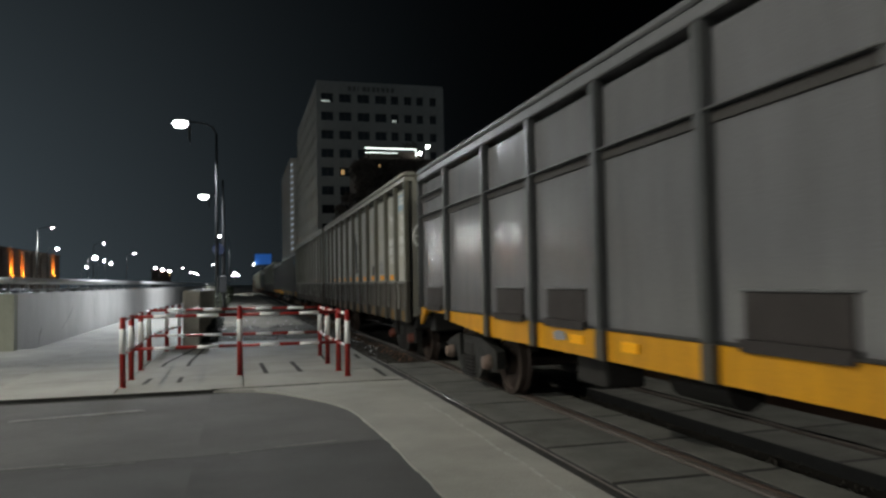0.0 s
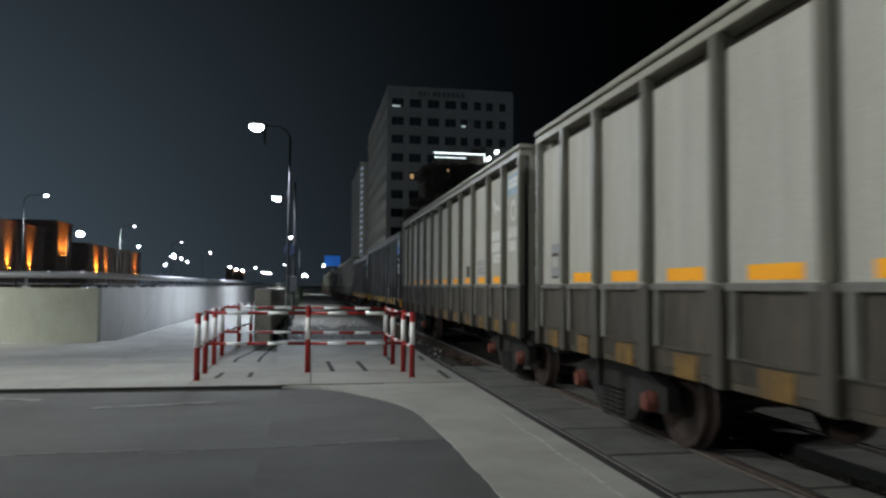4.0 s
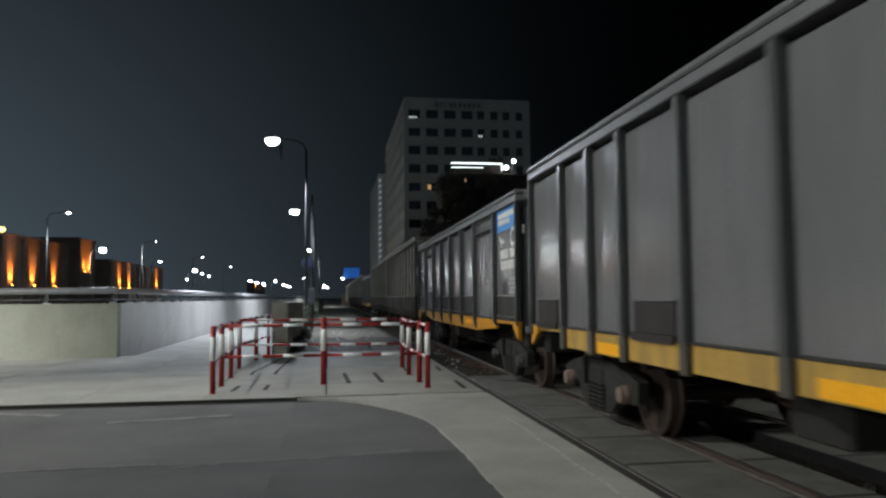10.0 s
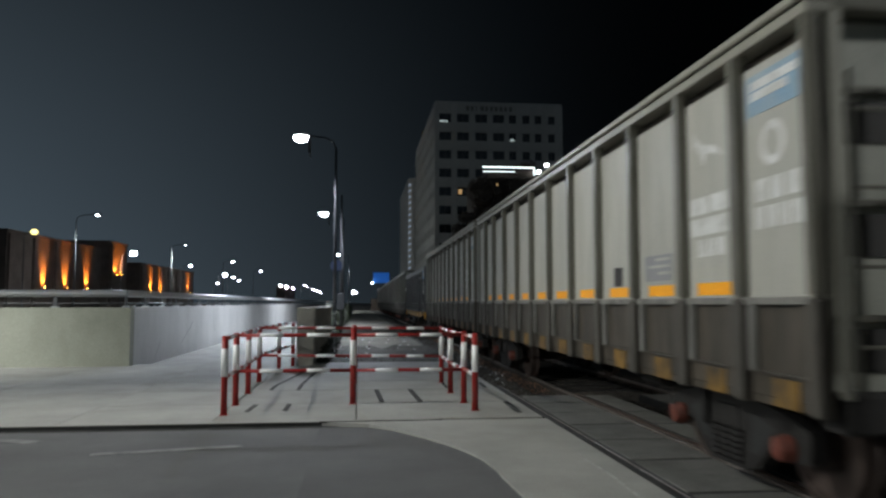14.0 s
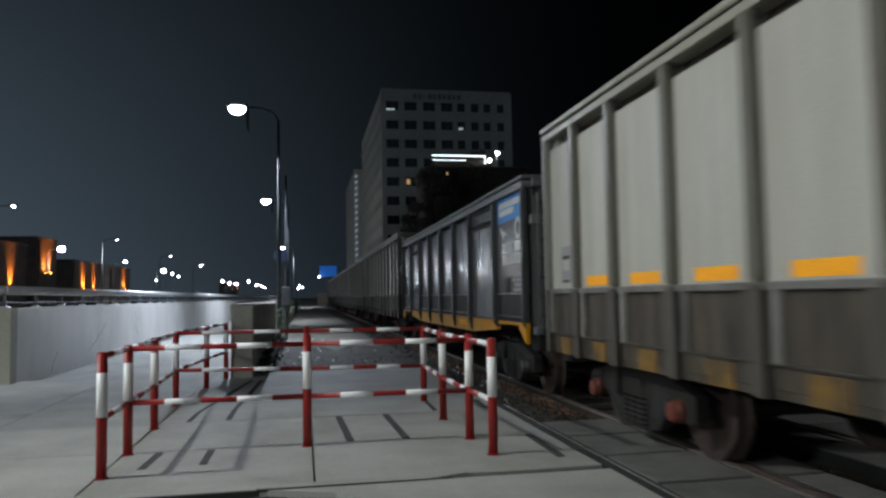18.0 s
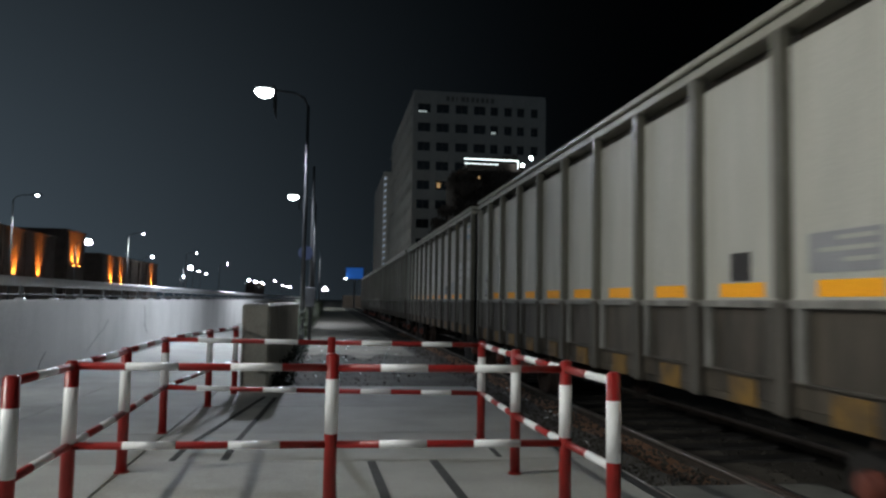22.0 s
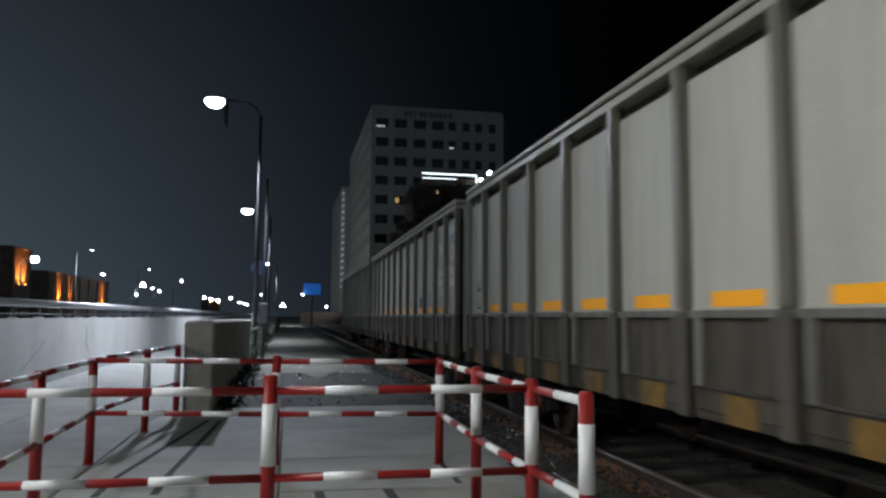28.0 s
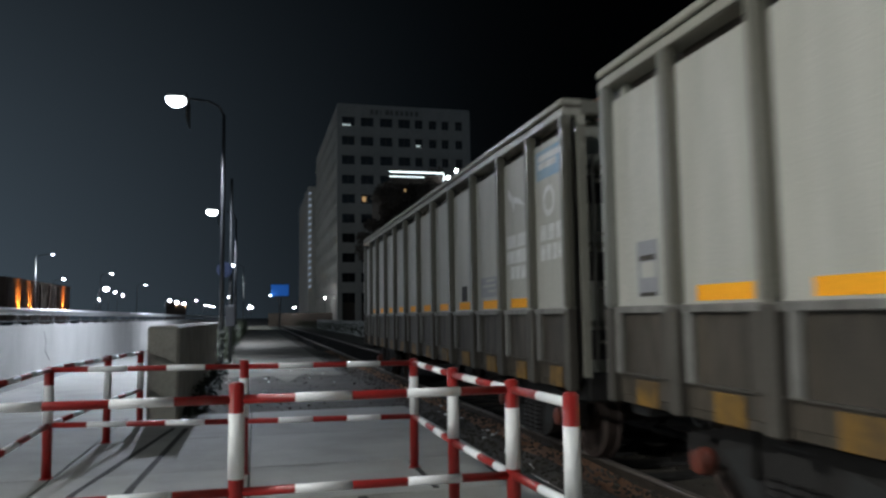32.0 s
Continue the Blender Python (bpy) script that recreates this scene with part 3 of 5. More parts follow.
def wheelset(parent, d, cap):
    """An axle with two wheels and two bearing caps, which turns as it rolls."""
    w = part("wheelset", wheelset_mesh(), RUST, parent, "rusty rolling wheels on their axle")
    for v in w.data.vertices:  # turn the axle to lie across
        v.co = (v.co.z, v.co.y, -v.co.x)
    w.location = (0, d, 0.43)
    for s in (-1, 1):
        bm = lathe([(0.10, 0.0), (0.10, 0.05), (0.085, 0.07), (0.085, 0.10), (0.05, 0.11)], 16)
        c = part("bearing_cap", bm, cap, parent)
        c.matrix_basis = pose(s * 1.18, d, 0.43, 0, 90 * s, 0)


def bogies(wagon, length, cap, frame_steel):
    for c in (1.79, length - 1.79):
        b = empty("bogie", 0, c, 0)
        b.parent = wagon
        for s in (-1, 1):
            xs = s * 1.12
            out = [(-1.16, 0.36), (-1.16, 0.58), (-0.98, 0.63), (-0.55, 0.72), (0.55, 0.72), (0.98, 0.63), (1.16, 0.58), (1.16, 0.36), (0.98, 0.33), (0.72, 0.44), (0.46, 0.20), (0.30, 0.14), (-0.30, 0.14), (-0.46, 0.20), (-0.72, 0.44), (-0.98, 0.33)]
            part("side_frame", prism(out, xs - 0.06, xs + 0.06, axis="x"), frame_steel, b)
            # shade of the frame's openings is laid on as black plates
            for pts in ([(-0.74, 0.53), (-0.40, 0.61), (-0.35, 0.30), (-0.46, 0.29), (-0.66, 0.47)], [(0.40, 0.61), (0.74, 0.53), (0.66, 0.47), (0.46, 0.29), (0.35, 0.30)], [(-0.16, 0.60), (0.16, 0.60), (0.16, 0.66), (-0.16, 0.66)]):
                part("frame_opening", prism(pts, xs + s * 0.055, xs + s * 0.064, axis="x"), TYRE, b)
            for wy in (-0.17, 0.0, 0.17):
                prof = [(0.05 if k % 2 else 0.08, 0.16 + k * 0.025) for k in range(13)]
                part("spring", lathe(prof, 12, None, (xs + s * 0.05, wy, 0)), UNDER, b, "coil spring in the bogie" if wy == 0 else "")
            part("brake_hanger", box(xs - 0.03 + s * 0.09, xs + 0.03 + s * 0.09, 0.33, 0.40, 0.42, 0.74, 0.01), frame_steel, b)
        part("bolster", box(-1.2, 1.2, -0.2, 0.2, 0.42, 0.66, 0.03), UNDER, b)
        part("brake_beam", box(-0.9, 0.9, -0.42, -0.34, 0.34, 0.44, 0.01), UNDER, b)
        for d in (-0.9, 0.9):
            wheelset(b, d, cap)


def couplers(wagon, length):
    for s, y in ((-1, 0.0), (1, length)):
        bm = box(-0.07, 0.07, min(y, y + s * 0.28), max(y, y + s * 0.28), 0.74, 0.92, 0.02)
        box(-0.13, 0.13, min(y + s * 0.26, y + s * 0.40), max(y + s * 0.26, y + s * 0.40), 0.70, 0.96, 0.03, bm)
        part("coupler", bm, CAST_STEEL, wagon)
        bm = sweep([Vector((-0.35, y + s * 0.38 * k / 8, 0.78 - 0.34 * math.sin(k * 0.3))) for k in range(9)], 0.022)
        part("air_hose", bm, TYRE, wagon)


def wheel_brake(wagon, y, s, x=-1.27):
    hub = Vector((x, y + s * 0.3, 2.3))
    rim = smooth(part("handbrake_wheel", ring(hub, 0.24, 0.02, 24, "y"), LETTER, wagon, "pale spoked handbrake wheel"))
    for k in range(8):
        a = 2 * math.pi * k / 8
        part("spoke", tube(hub, hub + Vector((0.24 * math.cos(a), 0, 0.24 * math.sin(a))), 0.012, 6), LETTER, rim)
    part("shaft", tube(hub - Vector((0, s * 0.3, 0)), hub, 0.03, 8), LRIB, rim)
    part("hub", tube(hub - Vector((0, 0.02, 0)), hub + Vector((0, 0.02, 0)), 0.085, 14), LETTER, rim)


def bars(wagon, s, x, y0, z0, w, h, pattern, material, name="lettering"):
    """Plain bars where the lettering stands: pattern is rows of (offset, width) pairs over the height."""
    bm = bmesh.new()
    n = len(pattern)
    for k, row in enumerate(pattern):
        zt = z0 + h * (1 - k / n)
        for a, b in row:
            ya, yb = (y0 + w * a, y0 + w * b)
            box(x - 0.002, x + 0.002, min(ya, yb), max(ya, yb), zt - h / n * 0.8, zt, 0, bm)
    part(name, bm, material, wagon)


def ladder(wagon, y, s, x0, x1, z0=0.95, z1=3.2, n=7, material=None):
    m = material or LRIB
    one = part("ladder", tube((x0, y, z0), (x0, y, z1), 0.018, 6), m, wagon)
    part("stile", tube((x1, y, z0), (x1, y, z1), 0.018, 6), m, one)
    for k in range(n):
        z = z0 + (z1 - z0) * (k + 0.5) / n
        part("rung", tube((x0, y, z), (x1, y, z), 0.014, 6), m, one)


def light_wagon(front):
    """Light grey ribbed hopper gondola with a belt rail and orange markers."""
    L = 13.35
    w = empty("freight_wagon", CX, front, 0)
    ribs = [0.0, 1.0, 2.0] + [2.0 + 1.169 * k for k in range(1, 8)] + [11.35, 12.35, 13.35]
    top, belt, bot, H = 3.46, 1.52, 0.79, HALF
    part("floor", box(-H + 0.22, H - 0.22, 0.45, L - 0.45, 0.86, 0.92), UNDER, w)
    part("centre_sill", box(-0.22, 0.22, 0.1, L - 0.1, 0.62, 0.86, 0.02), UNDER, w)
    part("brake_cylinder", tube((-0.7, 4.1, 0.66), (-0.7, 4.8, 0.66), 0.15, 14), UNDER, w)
    for s in (-1, 1):
        xo = s * H
        for i in range(len(ribs) - 1):
            a, b = ribs[i] + 0.05, ribs[i + 1] - 0.05
            xa, xb = sorted((s * (H - 0.115), s * (H - 0.075)))
            part("upper_panel", box(xa, xb, a, b, belt, top - 0.235), LIGHT, w)
            # recess strip coloured near-black for the shade under the top rail
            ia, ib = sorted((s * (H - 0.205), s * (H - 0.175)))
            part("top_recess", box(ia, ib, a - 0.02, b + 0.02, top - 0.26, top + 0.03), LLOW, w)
            part("lower_panel", box(xa, xb, a, b, bot + 0.05, belt - 0.02), LLOW, w)
            if s < 0:
                part("sill_ledge", box(xa - 0.03, xb, a + 0.02, b - 0.02, bot + 0.205, bot + 0.22), LFOOT, w)
                part("sill_patch", box(xa - 0.012, xb - 0.02, a + (b - a) * 0.30, a + (b - a) * 0.64, bot - 0.015, bot + 0.18, 0.006), STAIN, w, "stained yellow patch on the sill")
                for fr in (0.06, 0.84):
                    part("lower_strut", box(xa - 0.045, xb, a + (b - a) * fr, a + (b - a) * fr + 0.09, bot + 0.21, belt - 0.03, 0.012), STRUT if fr > 0.5 else LFOOT, w)
                if 0 < i < 11:
                    m0 = (a + b) / 2 - 0.32
                    part("marker", box(xa - 0.004, xb, m0, m0 + 0.59, belt + 0.032, belt + 0.137), ORANGE, w, "orange reflective marker")
        for i, y in enumerate(ribs):
            wide = 0.115 if i in (0, 12) else 0.072
            y0, y1 = max(0, y - wide), min(L, y + wide)
            depth = 0.10
            xa, xb = sorted((xo, xo - s * depth))
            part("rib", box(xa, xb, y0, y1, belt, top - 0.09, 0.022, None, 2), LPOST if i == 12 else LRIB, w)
            part("rib_foot", box(xa, xb, y0, y1, bot - 0.02, belt - 0.002, 0.014), LFOOT, w)
        xa, xb = sorted((xo + s * 0.015, xo - s * 0.21))
        part("top_rail", box(xa, xb, 0, L, top - 0.015, top + 0.05, 0.014), LRAIL, w)
        # groove coloured dark, its shade put into the tone
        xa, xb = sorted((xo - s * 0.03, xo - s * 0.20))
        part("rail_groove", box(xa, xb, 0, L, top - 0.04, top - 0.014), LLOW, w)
        xa, xb = sorted((xo - s * 0.002, xo - s * 0.20))
        part("rail_flange", box(xa, xb, 0, L, top - 0.115, top - 0.038, 0.008), LRAIL, w)
        xa, xb = sorted((xo - s * 0.03, xo - s * 0.16))
        part("belt_rail", box(xa, xb, 0.1, L - 0.1, belt - 0.045, belt + 0.012, 0.008), STRUT, w)
        xa, xb = sorted((xo - s * 0.08, xo - s * 0.15))
        part("side_sill", box(xa, xb, 0.05, L - 0.05, bot - 0.02, bot + 0.05, 0.01), LLOW, w)
    for s, y in ((1, 0.0), (-1, L)):
        ya, yb = sorted((y + s * 0.20, y + s * 0.25))
        part("end_wall", box(-H + 0.12, H - 0.12, ya, yb, 0.9, top - 0.1), LEND, w)
        ya, yb = sorted((y, y + s * 0.16))
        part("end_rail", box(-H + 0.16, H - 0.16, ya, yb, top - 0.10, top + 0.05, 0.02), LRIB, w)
        ya, yb = sorted((y + s * 0.185, y + s * 0.2))
        for z in (1.10, 1.85, 2.60):
            # dark plate on the wall puts in the shade of a slot
            part("end_slot", box(-1.22, -0.35, ya, yb, z - 0.06, z + 0.22), DLOW, w, "dark plate standing for a shaded slot in the end wall")
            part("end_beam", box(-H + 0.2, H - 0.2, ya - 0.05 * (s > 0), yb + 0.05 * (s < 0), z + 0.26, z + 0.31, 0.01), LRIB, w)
        ya, yb = sorted((y - s * 0.006, y + s * 0.02))
        for x in (-1, 1):
            xa, xb = sorted((x * (H - 0.15), x * (H - 0.23)))
            part("corner_plate", prism([(xa if x > 0 else xb, bot + 0.1), (xb if x > 0 else xa, bot + 0.1), (xb if x > 0 else xa, top - 0.1), (xa if x > 0 else xb, top - 0.1)], ya, yb, axis="y"), LRAIL, w)
        for x in (-1.33, 1.33):
            # the corner post tapers in towards its foot
            part("corner_gusset", prism([(y, top - 0.1), (y + s * 0.16, top - 0.1), (y + s * 0.30, bot), (y + s * 0.16, bot)], x - 0.03, x + 0.03, axis="x"), LRIB, w)
        ladder(w, y + s * 0.08, s, -1.18, -0.80, 0.95, 3.0, 4)
        ya, yb = sorted((y + s * 0.02, y + s * 0.3))
        part("end_sill", box(-H + 0.2, H - 0.2, ya, yb, 0.66, 0.92, 0.02), UNDER, w)
    x = -H + 0.0725
    part("sign", box(x - 0.003, x + 0.01, 0.17, 0.88, 2.86, 3.16), FADEDBLUE, w, "faded blue sign field")
    bars(w, -1, x - 0.004, 0.22, 2.95, 0.6, 0.16, [((0, 1),), ((0.2, 1),)], FADEDW)
    bm = ring((0, 0, 0), 0.13, 0.03, 20, "x")
    for v in bm.verts:
        v.co.x *= 0.06
    o = part("emblem", bm, FADEDW, w, "white ring emblem")
    o.location = (x - 0.004, 0.55, 2.62)
    bars(w, -1, x - 0.004, 0.2, 1.98, 0.62, 0.40, [((0.05, 0.3), (0.38, 0.62), (0.7, 0.95)), ((0.0, 0.2), (0.27, 0.45), (0.52, 0.7), (0.77, 0.97))], FADEDW)
    bm = prism([(1.22, 2.66), (1.42, 2.78), (1.62, 2.82), (1.80, 2.95), (1.78, 2.84), (1.66, 2.74), (1.60, 2.64), (1.55, 2.74), (1.36, 2.70)], x - 0.006, x - 0.002, axis="x")
    part("emblem", bm, FADEDW, w, "white leaping shape")
    bars(w, -1, x - 0.004, 1.2, 1.84, 0.66, 0.54, [((0, 0.45), (0.52, 1)), ((0, 1),), ((0.1, 0.3), (0.36, 0.56), (0.62, 0.82))], FADEDW)
    part("data_panel", box(x - 0.004, x, 2.28, 2.93, 1.70, 1.95), FAINT, w)
    bars(w, -1, x - 0.006, 2.33, 1.72, 0.55, 0.2, [((0, 0.6),), (), ((0, 0.9),), (), ((0, 0.5),), ()], LIGHT)
    part("data_plate", box(x - 0.004, x, 3.6, 3.86, 1.67, 1.88), DLOW, w)
    part("notice_plate", box(x - 0.004, x, 12.60, 12.90, 1.60, 2.02), FAINT, w, "small pale notice plate")
    part("notice_bar", box(x - 0.007, x - 0.003, 12.64, 12.86, 1.87, 1.91), LLOW, w)
    part("notice_bar", box(x - 0.007, x - 0.003, 12.64, 12.86, 1.60, 1.63), LLOW, w)
    part("notice_field", box(x - 0.007, x - 0.003, 12.64, 12.84, 1.74, 1.86), LIGHT, w)
    bogies(w, L, CAP, BOGIEDARK)
    couplers(w, L)
    return w


def dark_wagon(front, kind):
    """Dark grey gondola with a yellow sill; its doors, bars and ribs differ by kind."""
    if kind == "tall":      # upper bar in each bay
        L, top, ribs = 12.9, 3.32, [0, 1.65, 3.45, 4.95, 6.45, 7.95, 9.45, 11.25, 12.9]
    elif kind == "box":     # close ribs, dark hatches
        L, top, ribs = 13.05, 3.24, [0, 1.43, 2.42, 3.33, 4.60, 5.94, 7.11, 8.45, 9.72, 10.63, 11.62, 13.05]
    else:                   # "door": side doors and a dark lower band
        L, top, ribs = 12.69, 3.06, [0, 1.65, 3.45, 4.95, 6.45, 7.95, 9.45, 11.12, 12.69]
    H = HALF
    w = empty("freight_wagon", CX, front, 0)
    n = len(ribs) - 1
    ys = 1.06               # top of the yellow sill
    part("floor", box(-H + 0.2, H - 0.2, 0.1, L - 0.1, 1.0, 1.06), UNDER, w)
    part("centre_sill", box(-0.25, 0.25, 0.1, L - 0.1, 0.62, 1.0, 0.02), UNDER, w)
    part("deep_sill", prism([(2.9, 0.9), (3.9, 0.46), (L - 3.9, 0.46), (L - 2.9, 0.9)], -0.2, 0.2, axis="x"), RUSTY, w, "rusty fish-bellied beam under the floor")
    part("brake_cylinder", tube((-0.7, 5.6, 0.66), (-0.7, 6.4, 0.66), 0.17, 14), UNDER, w)
    part("equipment_box", box(-1.2, -0.8, 6.9, 7.5, 0.52, 0.86, 0.02), UNDER, w)
    for s in (-1, 1):
        xo = s * H
        xa, xb = sorted((s * (H - 0.115), s * (H - 0.075)))
        for i in range(n):
            a, b = ribs[i] + 0.03, ribs[i + 1] - 0.03
            zlow = ys + 0.03
            if kind == "door":
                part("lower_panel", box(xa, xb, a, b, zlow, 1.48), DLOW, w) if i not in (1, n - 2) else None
                part("side_panel", box(xa, xb, a, b, zlow if i in (1, n - 2) else 1.48, top - 0.2), DARKG, w)
            else:
                part("side_panel", box(xa, xb, a, b, zlow, top - 0.2), DARKG, w)
            if kind == "door" and s < 0 and i not in (1, n - 2):
                part("panel_lip", box(xa - 0.014, xb, a + 0.02, b - 0.02, 1.475, 1.492, 0.004), LRAIL, w)
                part("sill_ledge", box(xa - 0.03, xb, a, b, ys + 0.075, ys + 0.10, 0.006), DRIB, w)
            # shade below the top rail is put into this strip's dark colour
            ia, ib = sorted((s * (H - 0.205), s * (H - 0.175)))
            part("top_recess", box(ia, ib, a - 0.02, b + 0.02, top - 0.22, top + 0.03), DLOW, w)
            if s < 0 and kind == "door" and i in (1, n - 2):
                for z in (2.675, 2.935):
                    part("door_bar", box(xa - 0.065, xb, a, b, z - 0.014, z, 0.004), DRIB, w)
                    # dark strip puts in the shadow under the door bar
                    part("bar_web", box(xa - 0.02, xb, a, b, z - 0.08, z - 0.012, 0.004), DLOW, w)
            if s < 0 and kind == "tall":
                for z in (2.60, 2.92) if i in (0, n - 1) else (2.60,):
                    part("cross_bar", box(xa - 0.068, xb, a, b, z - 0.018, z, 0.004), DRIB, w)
                    # shadow below the crossbar, put in as a dark strip
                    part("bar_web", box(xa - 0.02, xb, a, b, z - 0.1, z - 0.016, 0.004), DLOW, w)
            if s < 0 and ((kind == "tall" and i in (0, 2, 4, 5, n - 1)) or (kind == "box" and i in (0, 3, 7, n - 1))):
                c, hw = (a + b) / 2, min(0.42, (b - a) * 0.36)
                part("hatch", box(xa - 0.02, xb, c - hw, c + hw, ys + 0.07, ys + 0.36, 0.01), SCORCH, w, "blackened hatch in the side")
                part("hatch_lip", box(xa - 0.03, xb, c - hw - 0.03, c + hw + 0.03, ys + 0.361, ys + 0.376, 0.004), DRAIL, w)
                part("hatch_flap", prism([(c - hw - 0.04, ys + 0.075), (c + hw + 0.04, ys + 0.075), (c + hw, ys + 0.0), (c - hw, ys + 0.0)], xa - 0.05, xa - 0.01, axis="x"), SCORCH, w)
            # yellow sill below each bay: shallow at the ends, deep between
            za = 0.98 if i in (0, n - 1) else 0.83
            if kind == "box":
                za = 1.02 if i in (0, n - 1) else 0.855
            zl, zr = za, za
            if kind != "box" and i == 1:
                zl, zr = 0.93, 0.83
            if kind != "box" and i == n - 2:
                zl, zr = 0.83, 0.93
            if kind != "box" and i == 0:
                zl, zr = 1.045, 1.025
            if kind != "box" and i == n - 1:
                zl, zr = 1.025, 1.045
            part("sill_plate", prism([(a, ys + 0.03), (b, ys + 0.03), (b, zr), (a, zl)], xa - 0.012, xb, axis="x"), FADEDY if kind == "box" else YELLOW, w, "yellow painted sill plate")
        for i, y in enumerate(ribs):
            wide = 0.09 if i in (0, n) else 0.07
            y0, y1 = max(0, y - wide), min(L, y + wide)
            low = 0.85 if 1 < i < n - 1 or (kind == "box" and 0 < i < n) else 0.97
            a1, b1 = sorted((xo, xo - s * 0.10))
            # rib tone is darkened to carry the shade of its side faces
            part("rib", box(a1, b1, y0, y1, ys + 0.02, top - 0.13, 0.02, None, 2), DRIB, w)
            if kind != "door":
                f1, f2 = sorted((s * (H - 0.10), s * (H - 0.012)))
                part("rib_foot", box(f1, f2, y0 + 0.004, y1 - 0.004, low - 0.02, ys + 0.018, 0.006), LFOOT, w)
                continue
            part("rib_foot", prism([(s * (H - 0.10), low), (s * (H - 0.045), low + 0.02), (xo, ys + 0.018), (s * (H - 0.10), ys + 0.018)], y0 + 0.008, y1 - 0.008, axis="y"), LFOOT, w)
        a1, b1 = sorted((xo + s * 0.01, xo - s * 0.185))
        part("top_rail", box(a1, b1, 0, L, top - 0.02, top + 0.05, 0.02), DRAIL, w)
        # dark tone carries the shade inside the groove
        a1, b1 = sorted((xo - s * 0.025, xo - s * 0.185))
        part("rail_groove", box(a1, b1, 0, L, top - 0.032, top - 0.018), DLOW, w)
        a1, b1 = sorted((xo - s * 0.003, xo - s * 0.185))
        part("rail_flange", box(a1, b1, 0, L, top - 0.135, top - 0.03, 0.012), DRAIL, w)
        # flange coloured dark for the shadow gap above the yellow sill
        part("bottom_flange", box(min(xa, xb) - 0.03, max(xa, xb), 0.1, L - 0.1, ys + 0.02, ys + 0.045, 0.006), DLOW, w)
    for s, y in ((1, 0.0), (-1, L)):
        ya, yb = sorted((y + s * 0.06, y + s * 0.11))
        part("end_wall", box(-H + 0.1, H - 0.1, ya, yb, 1.0, top - 0.1), DEND, w)
        ya, yb = sorted((y - s * 0.01, y + s * 0.15))
        part("end_rail", box(-H + 0.15, H - 0.15, ya, yb, top - 0.12, top + 0.05, 0.02), DRAIL, w)
        for x in (-0.75, 0.0, 0.75):
            ya, yb = sorted((y, y + s * 0.06))
            part("end_post", box(x - 0.06, x + 0.06, ya, yb, 1.0, top - 0.1, 0.01), DEND, w)
        ya, yb = sorted((y - s * 0.03, y + s * 0.06))
        part("end_bar", box(-H + 0.12, H - 0.12, ya, yb, top - 0.63, top - 0.49, 0.015), DEND, w)
        part("buffer_bracket", prism([(y, 1.085), (y + s * 0.1, 1.085), (y + s * 0.32, 1.05), (y + s * 0.32, 1.0), (y + s * 0.11, 0.86), (y, 0.80)], -H + 0.03, -H + 0.09, axis="x"), YELLOW, w)
        ya, yb = sorted((y - s * 0.10, y + s * 0.04))
        part("corner_lamp_box", box(-H + 0.14, -H + 0.26, ya, yb, 0.92, 1.03, 0.02), DRAIL, w)
        ladder(w, y - s * 0.02, s, -1.28, -0.95, 1.05, top - 0.2, 7, DRIB)
        ya, yb = sorted((y + s * 0.02, y + s * 0.3))
        part("end_sill", box(-H + 0.2, H - 0.2, ya, yb, 0.70, 1.0, 0.02), UNDER, w)
    x = -H + 0.073
    b0 = 0.16 if kind != "box" else 0.12
    bw = 1.38 if kind != "box" else 1.16
    if kind != "tall":
        part("sign", box(x - 0.004, x + 0.01, b0, b0 + bw, top - 0.50 if kind == "door" else 2.56, top - 0.14), BLUE, w, "blue sign field with white lettering")
        zt = top - 0.14
        bars(w, -1, x - 0.006, b0 + 0.08, zt - 0.28, bw - 0.16, 0.22, [((0.02, 0.98),), ((0.3, 0.98),)], FADEDW)
        bm = ring((0, 0, 0), 0.13 if kind == "door" else 0.10, 0.03, 20 if kind == "door" else 4, "x")
        for v in bm.verts:
            v.co.x *= 0.06
        o = part("emblem", bm, FADEDW, w, "white ring emblem")
        o.matrix_basis = pose(x - 0.005, b0 + 0.26, 2.42, 0 if kind == "door" else 45)
        bm = prism([(0.0, -0.05), (0.14, 0.03), (0.28, 0.05), (0.42, 0.12), (0.38, 0.03), (0.30, -0.02), (0.26, -0.10), (0.2, -0.01), (0.1, -0.02)], -0.004, 0.0, axis="x")
        o = part("emblem", bm, FADEDW, w, "white leaping shape")
        o.location = (x - 0.003, b0 + bw - 0.6, 2.38)
        bars(w, -1, x - 0.005, b0 + 0.08, 1.88, bw - 0.35, 0.36, [((0.05, 0.35), (0.5, 0.62), (0.66, 0.78), (0.82, 0.98)), ((0.0, 0.11), (0.14, 0.25), (0.28, 0.39), (0.42, 0.53), (0.56, 0.67), (0.70, 0.81), (0.84, 0.98))], FADEDW)
        bars(w, -1, x - 0.005, b0 + 0.08, 1.50, 0.5, 0.28, [((0, 0.9),), ((0, 0.6), (0.7, 1)), ((0, 0.8),), ((0.1, 0.9),)], DULL)
        part("data_plate", box(x - 0.006, x, b0 + 0.72, b0 + 1.0, 1.50, 1.72), DLOW, w)
    if kind == "door":
        yy = ribs[-3] + 0.5
        bars(w, -1, x - 0.005, yy, 1.62, 0.75, 0.14, [((0.05, 0.5), (0.56, 0.9)), ((0.0, 0.95),)], DULL)
